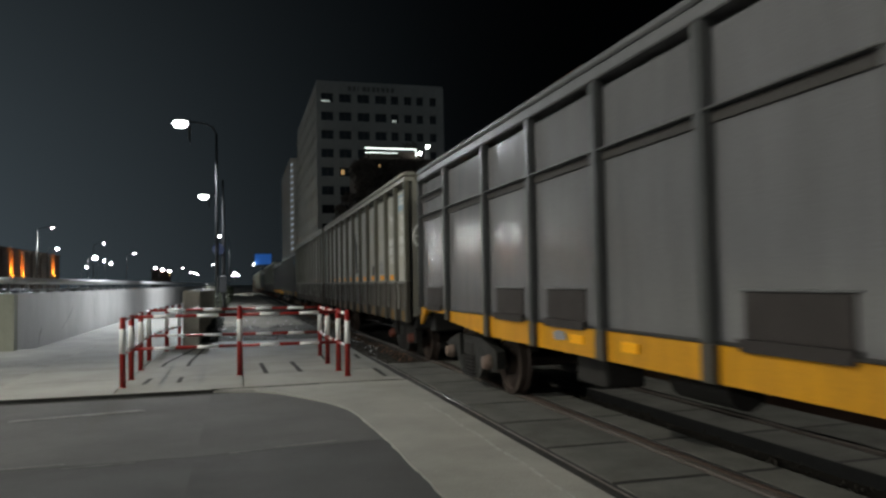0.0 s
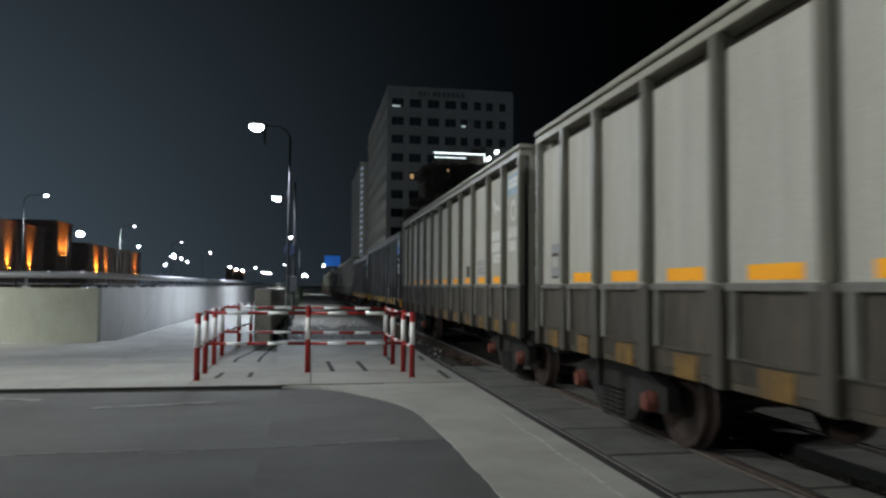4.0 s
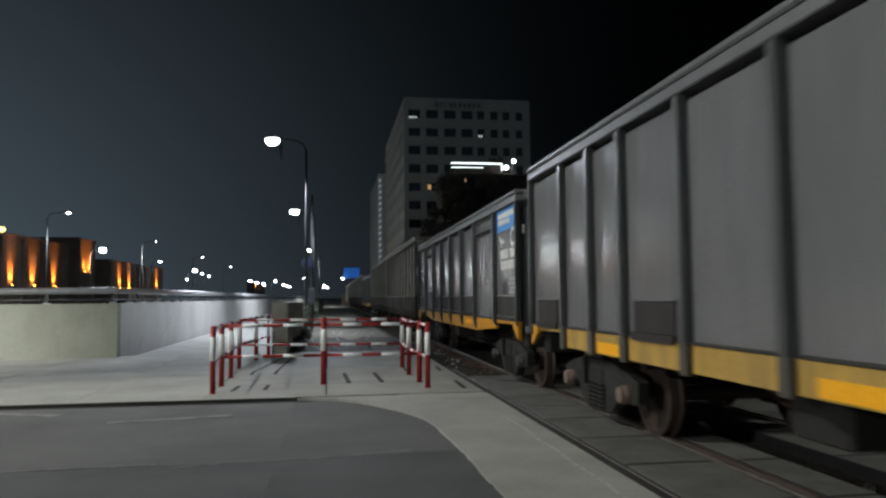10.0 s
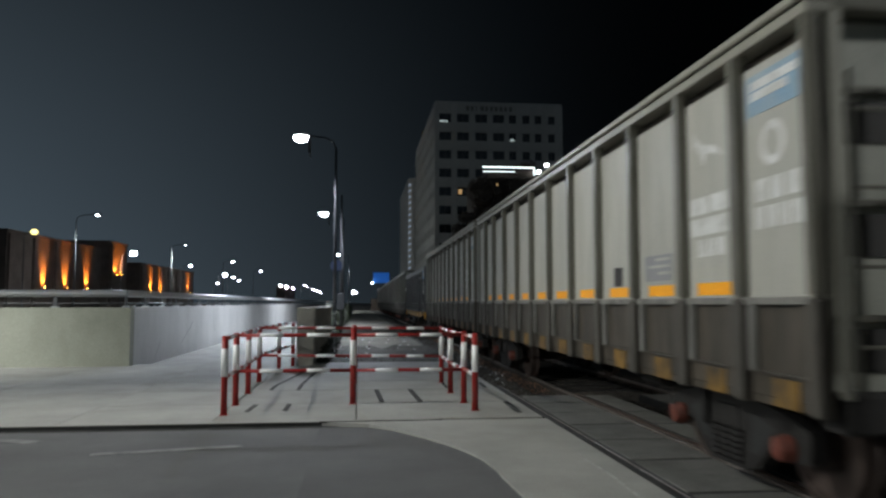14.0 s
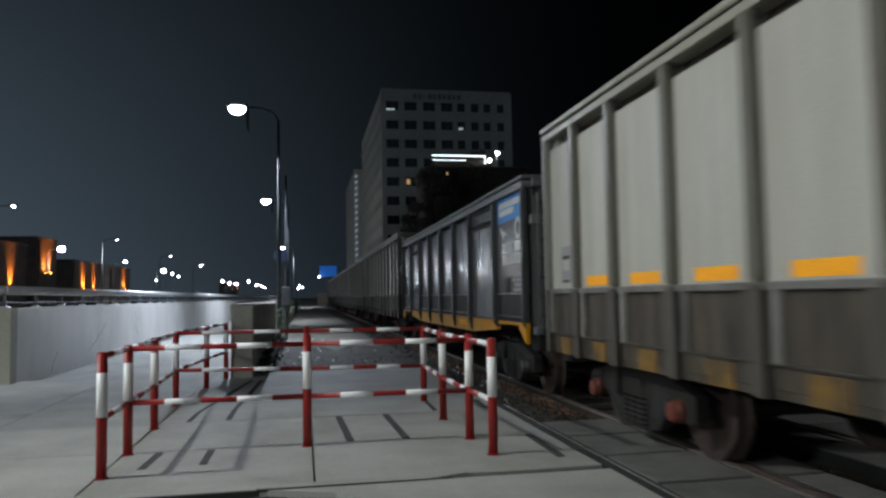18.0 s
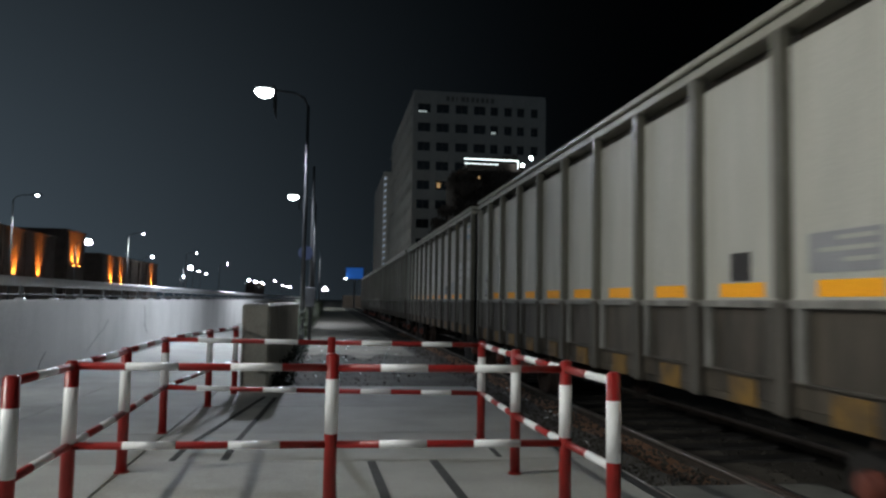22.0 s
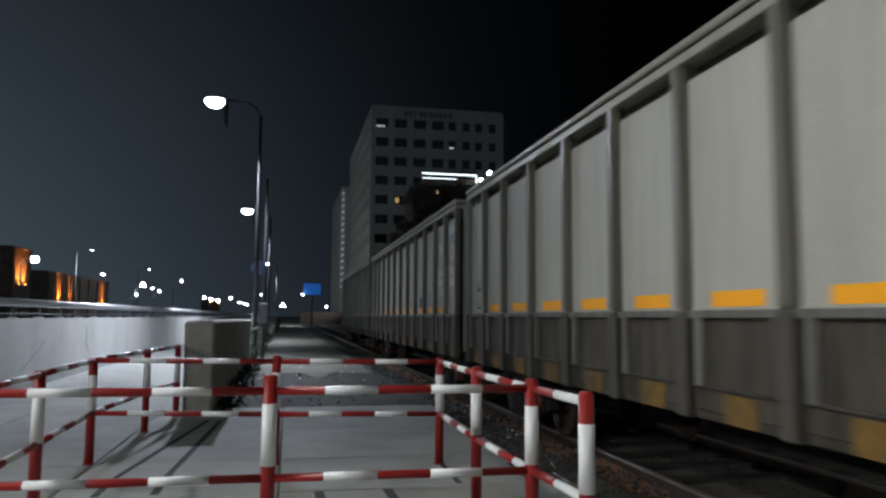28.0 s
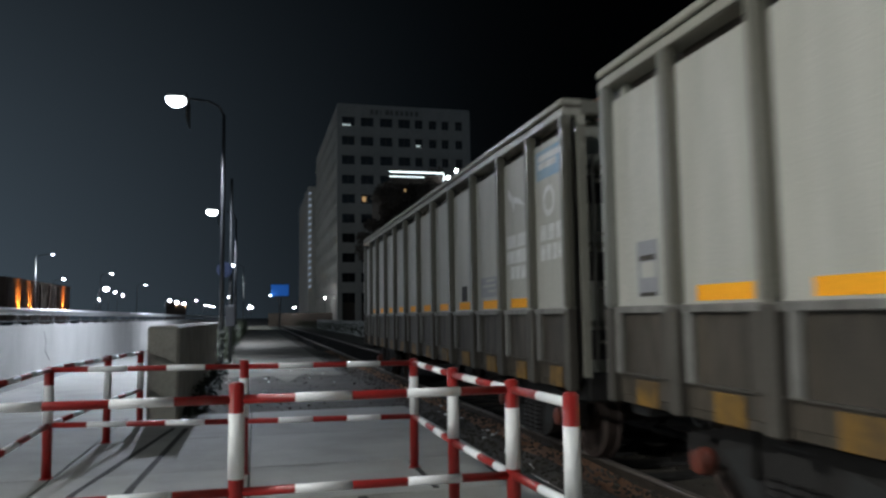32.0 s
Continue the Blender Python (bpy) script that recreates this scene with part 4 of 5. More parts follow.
    if kind == "door":
        bars(w, -1, x - 0.005, 11.95, 2.04, 0.45, 0.2, [((0.05, 0.95),), ((0.0, 0.9),), ((0.1, 0.85),)], DULL)
    if kind == "tall":
        for c in (6.0, 6.95):
            part("sill_marker", box(x - 0.026, x, c - 0.13, c + 0.13, 0.93, 1.01), BRIGHTY, w, "bright yellow marker on the sill")
        part("sill_scuff", prism([(7.18, 0.95), (7.42, 0.93), (7.48, 1.0), (7.36, 1.03), (7.22, 1.02)], x - 0.024, x - 0.01, axis="x"), DULL, w, "grey scuff on the yellow sill")
    else:
        for i in (2,) if kind == "door" else (2, 5, 8):
            c = (ribs[i] + ribs[i + 1]) / 2
            part("sill_marker", box(x - 0.026, x, c - 0.3, c + 0.3, *((0.93, 1.02) if kind == "door" else (0.87, 0.985))), BRIGHTY, w, "bright yellow marker on the sill")
    if kind == "box":
        for k in range(4):
            part("louvre", box(x - 0.026, x, 5.1, 5.42, 0.905 + k * 0.03, 0.917 + k * 0.03), DLOW, w)
    if kind != "box":
        wheel_brake(w, L, 1)
    bogies(w, L, CAPD if kind == "door" else CAPG, CAST_STEEL)
    couplers(w, L)
    return w


LIGHT_LABEL = "light grey ribbed steel freight wagon with grimy lower side"
DARK_LABEL = "dark grey steel gondola wagon with yellow sill, rolling past"
TRAIN = []


def train():
    w = tagged(light_wagon(10.1), LIGHT_LABEL, "freight wagon", "wagons of the train")
    TRAIN.append((w, 10.1))
    first = w
    for f in (24.22, 65.93, 79.8, 107.87, 121.95, 136.05, 150.2, 164.3):
        TRAIN.append((copy_thing(w, pose(CX, f, 0)), f))
    for f, kind, label in ((-3.8, "tall", "dark grey gondola wagon with crossbars and yellow sill, rolling past"),
                           (38.33, "box", "dark grey gondola wagon with close ribs and blue sign"), (52.13, "door", DARK_LABEL)):
        o = tagged(dark_wagon(f, kind), label, "freight wagon", "wagons of the train")
        TRAIN.append((o, f))
        if kind == "door":
            TRAIN.append((copy_thing(o, pose(CX, 94.08, 0)), 94.08))

    stain = prism([(6.10, 1.80), (6.36, 1.72), (6.50, 1.95), (6.48, 2.4), (6.54, 2.62), (6.42, 2.82), (6.30, 2.6), (6.16, 2.45), (6.20, 2.1)], -HALF + 0.069, -HALF + 0.073, axis="x")
    part("soot_stain", stain, GRAFFITI, first, "ragged black stain on the side")
    smear = prism([(11.66, 1.69), (11.94, 1.67), (11.95, 1.8), (11.89, 1.86), (11.90, 2.02), (11.72, 2.03), (11.71, 1.84), (11.65, 1.8)], -HALF + 0.069, -HALF + 0.073, axis="x")
    part("rust_smear", smear, SMEAR, TRAIN[1][0], "soft rusty smear on the side")


train()

# ---- barrier of red and white tubes ----
POSTS = {"L1": (-1.70, 9.07, 1.04), "L2": (-1.705, 10.04, 1.04), "L3": (-1.735, 11.49, 1.035), "L4": (-1.80, 13.36, 1.03), "L5": (-1.645, 15.42, 1.035), "L6": (-1.47, 16.84, 1.03),
         "R1": (1.69, 9.155, 1.06), "R2": (1.645, 9.955, 1.065), "R3": (1.597, 11.213, 1.06), "R4": (1.62, 12.816, 1.045), "C": (-0.005, 10.0, 1.10), "B": (-0.005, 13.02, 1.065)}
RUNS = [("L1", "L2"), ("L2", "L3"), ("L3", "L4"), ("L4", "L5"), ("L5", "L6"), ("R1", "R2"), ("R2", "R3"), ("R3", "R4"), ("L2", "C"), ("C", "R2"), ("L4", "B"), ("B", "R4")]


def barrier():
    fence = tagged(empty("barrier_fence", 0, 10, 0), "red and white tubular steel barrier standing on the pavement", "barrier")
    o = Vector((0, 10, 0))
    for k, (x, y, h) in POSTS.items():
        p = Vector((x, y, 0)) - o
        bm = tube(p, p + Vector((0, 0, h)), 0.044, 16)
        tube(p + Vector((0, 0, h - 0.004)), p + Vector((0, 0, h + 0.012)), 0.044, 16, bm, 0.03)
        post = smooth(part("post", bm, RED, fence, "red tube post with one white band"))
        smooth(part("white_band", tube(p + Vector((0, 0, h - 0.53)), p + Vector((0, 0, h - 0.16)), 0.0455, 16), WHITE, post))
        part("base_weld", tube(p, p + Vector((0, 0, 0.012)), 0.06, 16), RED, post)
    for a, b in RUNS:
        pa, pb = Vector((*POSTS[a][:2], 0)) - o, Vector((*POSTS[b][:2], 0)) - o
        n = max(2, round((pb - pa).length / 0.345))
        for z in (0.495, 1.015):
            up = Vector((0, 0, z))
            rail = smooth(part("rail", tube(pa + up, pb + up, 0.026, 12), RED, fence, "horizontal tube rail in red and white bands"))
            for i in range(n):
                if i % 2 == (1 if a in ("C", "B") else n % 2):
                    smooth(part("white_band", tube(pa.lerp(pb, i / n) + up, pa.lerp(pb, (i + 1) / n) + up, 0.0272, 12), WHITE, rail))
    return fence


barrier()


# ---- walls ----
def ramp_wall():
    """Underpass parapet: one face across, one running away, with a rail on posts."""
    tagged(part("wall_west", prism([(-5.60, 17.474), (-5.279, 17.474), (-4.70, 150), (-5.02, 150)], -0.13, 1.38), CAST), "long pale concrete parapet wall along the walk", "wall", kind="structure")
    tagged(part("wall_south", box(-45, -5.28, 17.15, 17.47, -0.13, 1.38), OLIVEWALL), "weathered concrete parapet wall across the pavement end, toned for olive light", "wall", kind="structure")


CRACK = mat("dark_crack", (0.20, 0.20, 0.19), None, 0.95)


def wall_marks():
    """Cracks and damp stains with a shape of their own on the long parapet."""
    for pts in ([(22.1, 0.28), (22.5, 0.40), (23.0, 0.62), (23.3, 0.70), (23.67, 0.91)], [(19.4, 0.0), (19.5, 0.22), (19.75, 0.41)], [(27.0, 1.2), (27.2, 0.95), (27.1, 0.7), (27.5, 0.45)]):
        bm = bmesh.new()
        for (a, b), (c, d) in zip(pts, pts[1:]):
            tube((wall_x(a) + 0.162, a, b), (wall_x(c) + 0.162, c, d), 0.006, 5, bm)
        tagged(part("wall_crack", bm, CRACK), "thin dark crack in the pale wall", "crack", "cracks in the wall", "stuff")


def wall_x(y):
    return -5.44 + 0.58 * (y - 17.15) / 132.85


ramp_wall()
wall_marks()


def handrail():
    r = tagged(empty("parapet_handrail", -5.44, 17.3, 1.38), "galvanised tube handrail on short posts along the parapet", "handrail")
    for dx, dy in ((0.58, 132.7), (-39, 0)):
        side = Vector((dx, dy, 0)).normalized().cross(Vector((0, 0, 1)))
        bm = bmesh.new()
        ring_ = [(math.cos(a * math.pi / 6) * 0.06, math.sin(a * math.pi / 6) * 0.085) for a in range(12)]
        ends = [[bm.verts.new(Vector((x, y, 0.33)) + side * u + Vector((0, 0, v))) for u, v in ring_] for x, y in ((0, 0), (dx, dy))]
        for k in range(12):
            bm.faces.new((ends[0][k], ends[0][(k + 1) % 12], ends[1][(k + 1) % 12], ends[1][k]))
        bm.faces.new(ends[0])
        bm.faces.new(ends[1])
        bmesh.ops.recalc_face_normals(bm, faces=bm.faces[:])
        smooth(part("top_tube", bm, GALV, r))
        part("middle_tube", tube((0, 0, 0.10), (dx, dy, 0.10), 0.016, 8), POLE, r)
    for k in range(48):
        y = 1.6 * k if k < 34 else 54 + (k - 34) * 4.5
        part("rail_post", box(0.58 * y / 132.7 - 0.02, 0.58 * y / 132.7 + 0.02, y - 0.04, y + 0.04, 0, 0.27, 0.004), POLE, r)
        part("post_foot", box(0.58 * y / 132.7 - 0.07, 0.58 * y / 132.7 + 0.07, y - 0.08, y + 0.08, 0.002, 0.035, 0.008), GALV, r)
    for k in range(1, 18):
        part("rail_post", box(-1.6 * k - 0.04, -1.6 * k + 0.04, -0.02, 0.02, 0, 0.27, 0.004), POLE, r)
        part("post_foot", box(-1.6 * k - 0.08, -1.6 * k + 0.08, -0.07, 0.07, 0.002, 0.035, 0.008), GALV, r)


handrail()


def low_wall():
    b = tagged(part("concrete_block", box(-0.215, 0.215, 0, 5.4, -0.03, 1.385, 0.035), BLOCK), "weathered concrete block wall beside the dirt track", "concrete wall")
    b.location = (-1.185, 16.92, 0)
    c = tagged(part("concrete_block", box(-0.2, 0.2, 0, 6.0, -0.03, 1.37, 0.035), BLOCK), "weathered concrete block wall beside the dirt track", "concrete wall")
    c.location = (-1.19, 22.4, 0)


low_wall()


def hedge(x0, x1, y0, y1, h, count, label, seed):
    """A loose dark mass of small leaves on thin stems."""
    rnd = random.Random(seed)
    bm = bmesh.new()
    for k in range(count):
        y = rnd.uniform(y0, y1)
        top = h * (0.6 + 0.4 * noise.noise(Vector((y * 0.7, seed, 0))) + 0.2 * rnd.random())
        p = Vector((rnd.uniform(x0, x1), y, max(0.02, top * rnd.random() ** 0.7)))
        s = rnd.uniform(0.03, 0.09)
        a = Euler((rnd.uniform(-1, 1), rnd.uniform(-1, 1), rnd.uniform(0, 6.3))).to_matrix()
        q = [bm.verts.new(p + a @ Vector(c) * s) for c in ((-1, 0, 0), (0, -0.45, 0.1), (1, 0, 0), (0, 0.45, 0.1))]
        bm.faces.new(q)
    return tagged(part("shrubs", bm, LEAF), label, "shrubs", kind="stuff")


hedge(-1.25, -0.75, 28.4, 90, 1.5, 6000, "dark unlit shrubs along the dirt track", 3)
hedge(-1.0, -0.6, 17.5, 28, 0.35, 700, "thin weeds at the foot of the concrete blocks", 7)
hedge(6.2, 8.0, 40, 130, 1.3, 5000, "dark overgrown shrubs behind the railway", 9)


# ---- lamps ----
def street_lamp(x, y, h, reach, bright=True, group="street lamps along the walk", big=0.3):
    """A tapered pole with a curved arm towards the street and a flat lit head."""
    l = tagged(empty("street_lamp", x, y, 0), "tall grey steel street lamp with a lit white head", "street lamp", group)
    smooth(part("pole", tube((0, 0, 0), (0, 0, h - 0.35), 0.085, 10, None, 0.05), POLE, l))
    bm = bmesh.new()
    pts = [Vector((0, 0, h - 0.4)), Vector((reach * 0.12, 0, h - 0.1)), Vector((reach * 0.4, 0, h + 0.06)), Vector((reach, 0, h + 0.12))]
    for a, b in zip(pts, pts[1:]):
        tube(a, b, 0.035, 8, bm)
    part("arm", bm, POLE, l)
    d = 1 if reach > 0 else -1
    part("head", box(min(reach, reach + d * 0.6), max(reach, reach + d * 0.6), -0.15, 0.15, h + 0.08, h + 0.2, 0.03), POLE, l)
    r = 0.31 if bright else big
    lens = part("lens", lathe([(r * math.cos(a * math.pi / 14), 0.8 * r * math.sin(a * math.pi / 14)) for a in (range(-6, 1) if bright else range(-6, 7))], 14), LAMP_ON if bright else LAMP_FAR, l, "lit white lens")
    lens.location = (reach + d * 0.3, 0, h + 0.078)
    part("base_plate", box(-0.18, 0.18, -0.18, 0.18, 0, 0.03), POLE, l)
    if bright:      # added plate, unseen on the lamp, keeps its light off the train behind
        xs = reach - d * 0.06
        part("back_shield", box(xs - 0.008, xs + 0.008, -0.75, 0.75, h - 0.7, h + 0.1, 0.003), POLE, l, "added dark plate that blocks light behind the lens")
    return l


# first four stand out of view, added as sources for the assumed beams
street_lamp(-14.5, 8.5, 12.0, 1.2)
street_lamp(-17.0, 10.0, 8.85, 1.2)
street_lamp(-23.7, -7.0, 8.95, 1.2)
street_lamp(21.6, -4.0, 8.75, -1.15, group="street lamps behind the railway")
street_lamp(-0.93, 29.8, 8.30, -1.15)
street_lamp(-1.0, 48.5, 7.35, -1.0)
street_lamp(-1.6, 115.0, 8.9, -1.2)
street_lamp(-7.5, 276.0, 8.9, -1.5)
FAR = [(-22.2, 65, 0.26), (-34.1, 116.6, 0.62), (-33.7, 153.6, 0.5), (-35.5, 203, 0.7), (-22.6, 136.2, 0.28), (-37.2, 225.8, 0.5), (-39.8, 254.3, 0.5), (-22.4, 98.5, 0.2), (-23, 177.5, 0.33),
       (-55, 299, 0.6), (-34.1, 330, 0.9), (-34.9, 366, 1.0), (-34.2, 395, 1.0), (-23.6, 331, 0.6), (-26.7, 440, 0.7), (-26.7, 480, 0.7), (-26.9, 520, 0.7)]
for x, y, big in FAR:
    street_lamp(x - 1.7, y, 8.9, 1.4, False, "lamps of the far street", big * (0.72 if big > 0.55 and y < 250 else 0.42))


yellow = street_lamp(-42.9, 100.0, 10.55, 0.9, False, "lamps of the far street", 0.45)
yellow["label"] = "tall street lamp with a yellowish lit head"
for o in yellow.children:
    if o.name.startswith("lens"):
        o.data.materials[0] = SODIUM


def utility_pole(x, y, h):
    p = tagged(empty("utility_pole", x, y, 0), "slim dark pole with a small blue sign", "pole")
    smooth(part("shaft", tube((0, 0, 0), (0, 0, h), 0.07, 10, None, 0.045), POLE, p))
    part("sign_plate", prism([(0.26 * math.cos(a * math.pi / 8), 0.26 * math.sin(a * math.pi / 8)) for a in range(16)], -0.11, -0.09, axis="y"), NAVY, p, "small round blue sign").location = (-0.2, 0, 3.1)
    part("box", box(-0.16, 0.16, -0.12, 0.12, 1.2, 1.9, 0.02), POLE, p)
    return p


utility_pole(-0.72, 31.5, 6.2)


def billboard():
    b = tagged(empty("billboard", 3.3, 110, 0), "small blue backlit billboard on a post", "billboard")
    part("post", tube((0, 0, 0), (0, 0, 4.4), 0.12, 10), POLE, b)
    part("frame", box(-1.25, 1.25, -0.1, 0.1, 4.35, 6.05, 0.02), POLE, b)
    part("panel", box(-1.17, 1.17, -0.14, -0.1, 4.43, 5.97), BILLB, b, "glowing blue panel")
    part("spotlight", box(-1.4, -1.2, -0.5, -0.3, 4.34, 4.52, 0.03), LAMP_ON, b, "small white spotlight")


billboard()


# ---- buildings ----
COLS = [(15.3, 17.7), (18.8, 21.2), (22.4, 24.8), (25.9, 28.2), (29.1, 30.6), (31.8, 33.3), (34.3, 35.7), (37.0, 38.4)]


FADED = mat("faded_roof_letters", (0.2, 0.185, 0.165), (0.15, 0.14, 0.125), 0.9, 0, 2, 6, 0.05)


def office_tower():
    t = tagged(empty("office_tower", 14.4, 141.3, 0), "tall pale concrete office tower with rows of dark windows", "office building")
    Wd, D, Ht = 25.5, 50.0, 40.9
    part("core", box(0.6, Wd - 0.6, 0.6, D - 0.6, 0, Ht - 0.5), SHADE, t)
    part("roof", box(0.1, Wd - 0.1, 0.1, D, Ht - 0.5, Ht), TOWER, t)
    edges = [0] + [e - 14.4 for c in COLS for e in c] + [Wd]
    for k in range(0, len(edges), 2):
        part("pier", box(edges[k], edges[k + 1], 0, 0.6, 0, Ht - 0.5), TOWER, t)
    zs = [37.6 - 3.63 * r for r in range(10)]
    for r, z in enumerate(zs):
        nxt = (zs[r - 1] - 0.85) if r else Ht - 0.5
        for c0, c1 in COLS:
            a, b = c0 - 14.4, c1 - 14.4
            part("spandrel", box(a, b, 0.02, 0.6, z + 0.85, nxt, 0), TOWER, t)
            w = part("window", box(a, b, 0.42, 0.5, z - 0.85, z + 0.85), GLASS, t)
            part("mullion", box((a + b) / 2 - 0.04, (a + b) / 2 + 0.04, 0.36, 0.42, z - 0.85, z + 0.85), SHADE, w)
    # side facade: piers and slabs running back, with recessed bays
    for k in range(14):
        y = 0.6 + k * 3.6
        part("side_pier", box(-0.01, 0.6, y, y + 1.3, 0, Ht - 0.5), TOWER, t)
        for r, z in enumerate(zs):
            if k < 13:
                part("side_spandrel", box(0.04, 0.6, y + 1.3, y + 3.6, z + 0.85, z + 2.78 if r else Ht - 0.5), TOWER, t)
                part("balcony_slab", box(-0.45, 0.04, y + 1.35, y + 3.55, z - 0.95, z - 0.8), TOWER, t) if k > 8 else None
    for k, wd in enumerate((0.6, 0.5, 0.2, 0.7, 0.5, 0.6, 0.5, 0.6, 0.5, 0.6)):
        part("roof_letter", box(6.2 + k * 0.95, 6.2 + k * 0.95 + wd, -0.12, 0.0, 39.1, 40.0), FADED, t)
    part("lit_blind", box(15.4 - 14.4, 17.0 - 14.4, 0.38, 0.41, 36.85, 37.15), BLIND, t, "faint lit blind")
    part("lit_blind", box(29.4 - 14.4, 30.2 - 14.4, 0.38, 0.41, 33.3, 33.7), BLIND, t)
    part("lit_window", box(19.1 - 14.4, 19.8 - 14.4, 0.38, 0.41, 22.6, 23.6), WARM, t, "warm lit window")
    annex = tagged(part("tower_annex", box(0, 20, 0, 40, 0, 34), TOWER), "lower rear wing of the pale tower", "office building")
    annex.location = (12.6, 192, 0)
    for k in range(16):
        z = 8.5 + k * 1.55
        part("stair_window", prism([(0.05, z), (0.75, z + 0.35), (0.75, z + 0.95), (0.05, z + 0.6)], -0.06, -0.004, axis="y"), STAIR, annex, "dim lit stairwell pane")


office_tower()


def dark_building():
    d = tagged(empty("warehouse", 16.5, 112, 0), "dark unlit building with a white light strip on its roof", "building")
    part("wall", box(2.0, 17, 0, 14, 0, 20.6), SHADE, d)
    part("roof", box(1.7, 17.3, -0.3, 14.3, 20.6, 21.0, 0.05), SHADE, d)
    part("roof_house", box(3.2, 11.2, 1.0, 9, 21.0, 22.3), SHADE, d)
    part("light_strip", box(2.4, 10.6, -0.35, -0.25, 22.42, 22.58), TUBE, d, "white light strip")
    part("light_strip", box(10.5, 10.62, -0.35, -0.25, 21.3, 22.42), TUBE, d)
    part("light_strip", box(2.4, 7.5, -0.6, -0.5, 21.72, 21.81), TUBE, d)
    part("roof_frame", box(2.4, 10.6, -0.24, 1.0, 22.3, 22.62), POLE, d)
    part("floodlight", box(11.05, 11.45, -0.5, -0.2, 21.65, 22.1, 0.03), LAMP_ON, d, "white floodlight")
    part("floodlight", box(12.3, 12.75, -0.5, -0.2, 22.8, 23.2, 0.03), LAMP_ON, d, "white floodlight")
    part("light_post", tube((12.4, 0, 20.9), (12.4, 0, 22.9), 0.08, 8), GALV, d)
    for x, z in ((2.6, 18.4), (4.6, 19.6), (3.2, 13.2)):
        part("lit_window", box(x, x + 0.3, -0.04, 0.0, z, z + 0.45), WARM, d, "small warm lit window")
    for k in range(4):
        for r in range(5):
            part("window", box(2.5 + k * 3.7, 4.2 + k * 3.7, -0.02, 0.02, 3 + r * 3.4, 4.8 + r * 3.4), GLASS, d)


dark_building()


BARK = mat("dark_bark", (0.05, 0.04, 0.032), None, 0.95, 0, 6, 30, 0.5)
DULL_LEAF = mat("unlit_brown_foliage", (0.15, 0.112, 0.085), (0.08, 0.06, 0.045), 0.8, 0, 1.0, 8, 0.1, spread=0.3)


def tree(x, y, h, r, seed, low=0.3):
    """A tapered trunk with limbs and a ragged crown of many small leaves."""
    rnd = random.Random(seed)
    t = tagged(empty("tree", x, y, 0), "dark unlit broad tree with a ragged brown crown", "tree", "trees behind the railway")
    bm = tube((0, 0, 0), (0.2, 0, h * 0.55), 0.32, 10, None, 0.16)
    tips = []
    for k in range(16):
        a, z = rnd.uniform(0, 6.28), h * rnd.uniform(low, 0.6)
        d = r * rnd.uniform(0.45, 0.9)
        tip = Vector((d * math.cos(a), d * math.sin(a), min(h * 0.93, z + h * rnd.uniform(0.08, 0.36))))
        tube((0.1, 0, z * 0.8), tip, 0.09, 6, bm, 0.025)
        tips.append(tip)
    tips += [Vector((rnd.uniform(-0.3, 0.3) * r, rnd.uniform(-0.3, 0.3) * r, h * rnd.uniform(0.6, 0.93))) for k in range(9)]
    part("trunk", bm, BARK, t)
    verts, faces = [], []
    for tip in tips:
        cr = r * rnd.uniform(0.22, 0.42)
        for k in range(330):
            v = Vector((rnd.gauss(0, 1), rnd.gauss(0, 1), rnd.gauss(0, 0.8))).normalized() * cr * rnd.random() ** 0.4
            a = Euler((rnd.uniform(0, 6), rnd.uniform(0, 6), rnd.uniform(0, 6))).to_matrix()
            s = rnd.uniform(0.12, 0.3)
            n = len(verts)
            verts.extend(tip + v + a @ Vector(c) * s for c in ((-1, 0, 0), (0, -0.5, 0.15), (1, 0, 0), (0, 0.5, 0.15)))
            faces.append((n, n + 1, n + 2, n + 3))
    me = bpy.data.meshes.new("crown")
    me.from_pydata(verts, [], faces)
    me.materials.append(DULL_LEAF)
    c = new("crown", me)
    c.parent = t
    return t


tree(18.0, 107.5, 20.6, 4.0, 21)
tree(22.0, 108.0, 21.0, 3.6, 25)
tree(26.0, 106.5, 20.0, 4.6, 22)
tree(30.5, 107.5, 18.5, 4.2, 23)
tree(30.5, 130.0, 28.0, 3.6, 24)
tagged(part("wall_north", box(2.4, 19.0, 150, 150.3, -0.13, 2.3), SHADE), "low dark wall closing the far end of the track", "wall", kind="structure")
for x, y, z in ((7.2, 149, 3.3), (12.8, 148, 5.0), (-2.7, 300, 5.1), (-2.1, 300, 6.2), (-1.0, 300, 5.3)):
    l = tagged(empty("distant_lamp", x, y, 0), "small distant lamp on a thin post", "lamp", "small far lamps")
    part("post", tube((0, 0, 0), (0, 0, z - 0.1), 0.05, 6), POLE, l)
    part("lens", lathe([(0.1, -0.12), (0.1 * y / 200, -0.02), (0.1 * y / 200, 0.08), (0.05, 0.16)], 8), LAMP_FAR, l, "lit white lens").location = (0, 0, z)


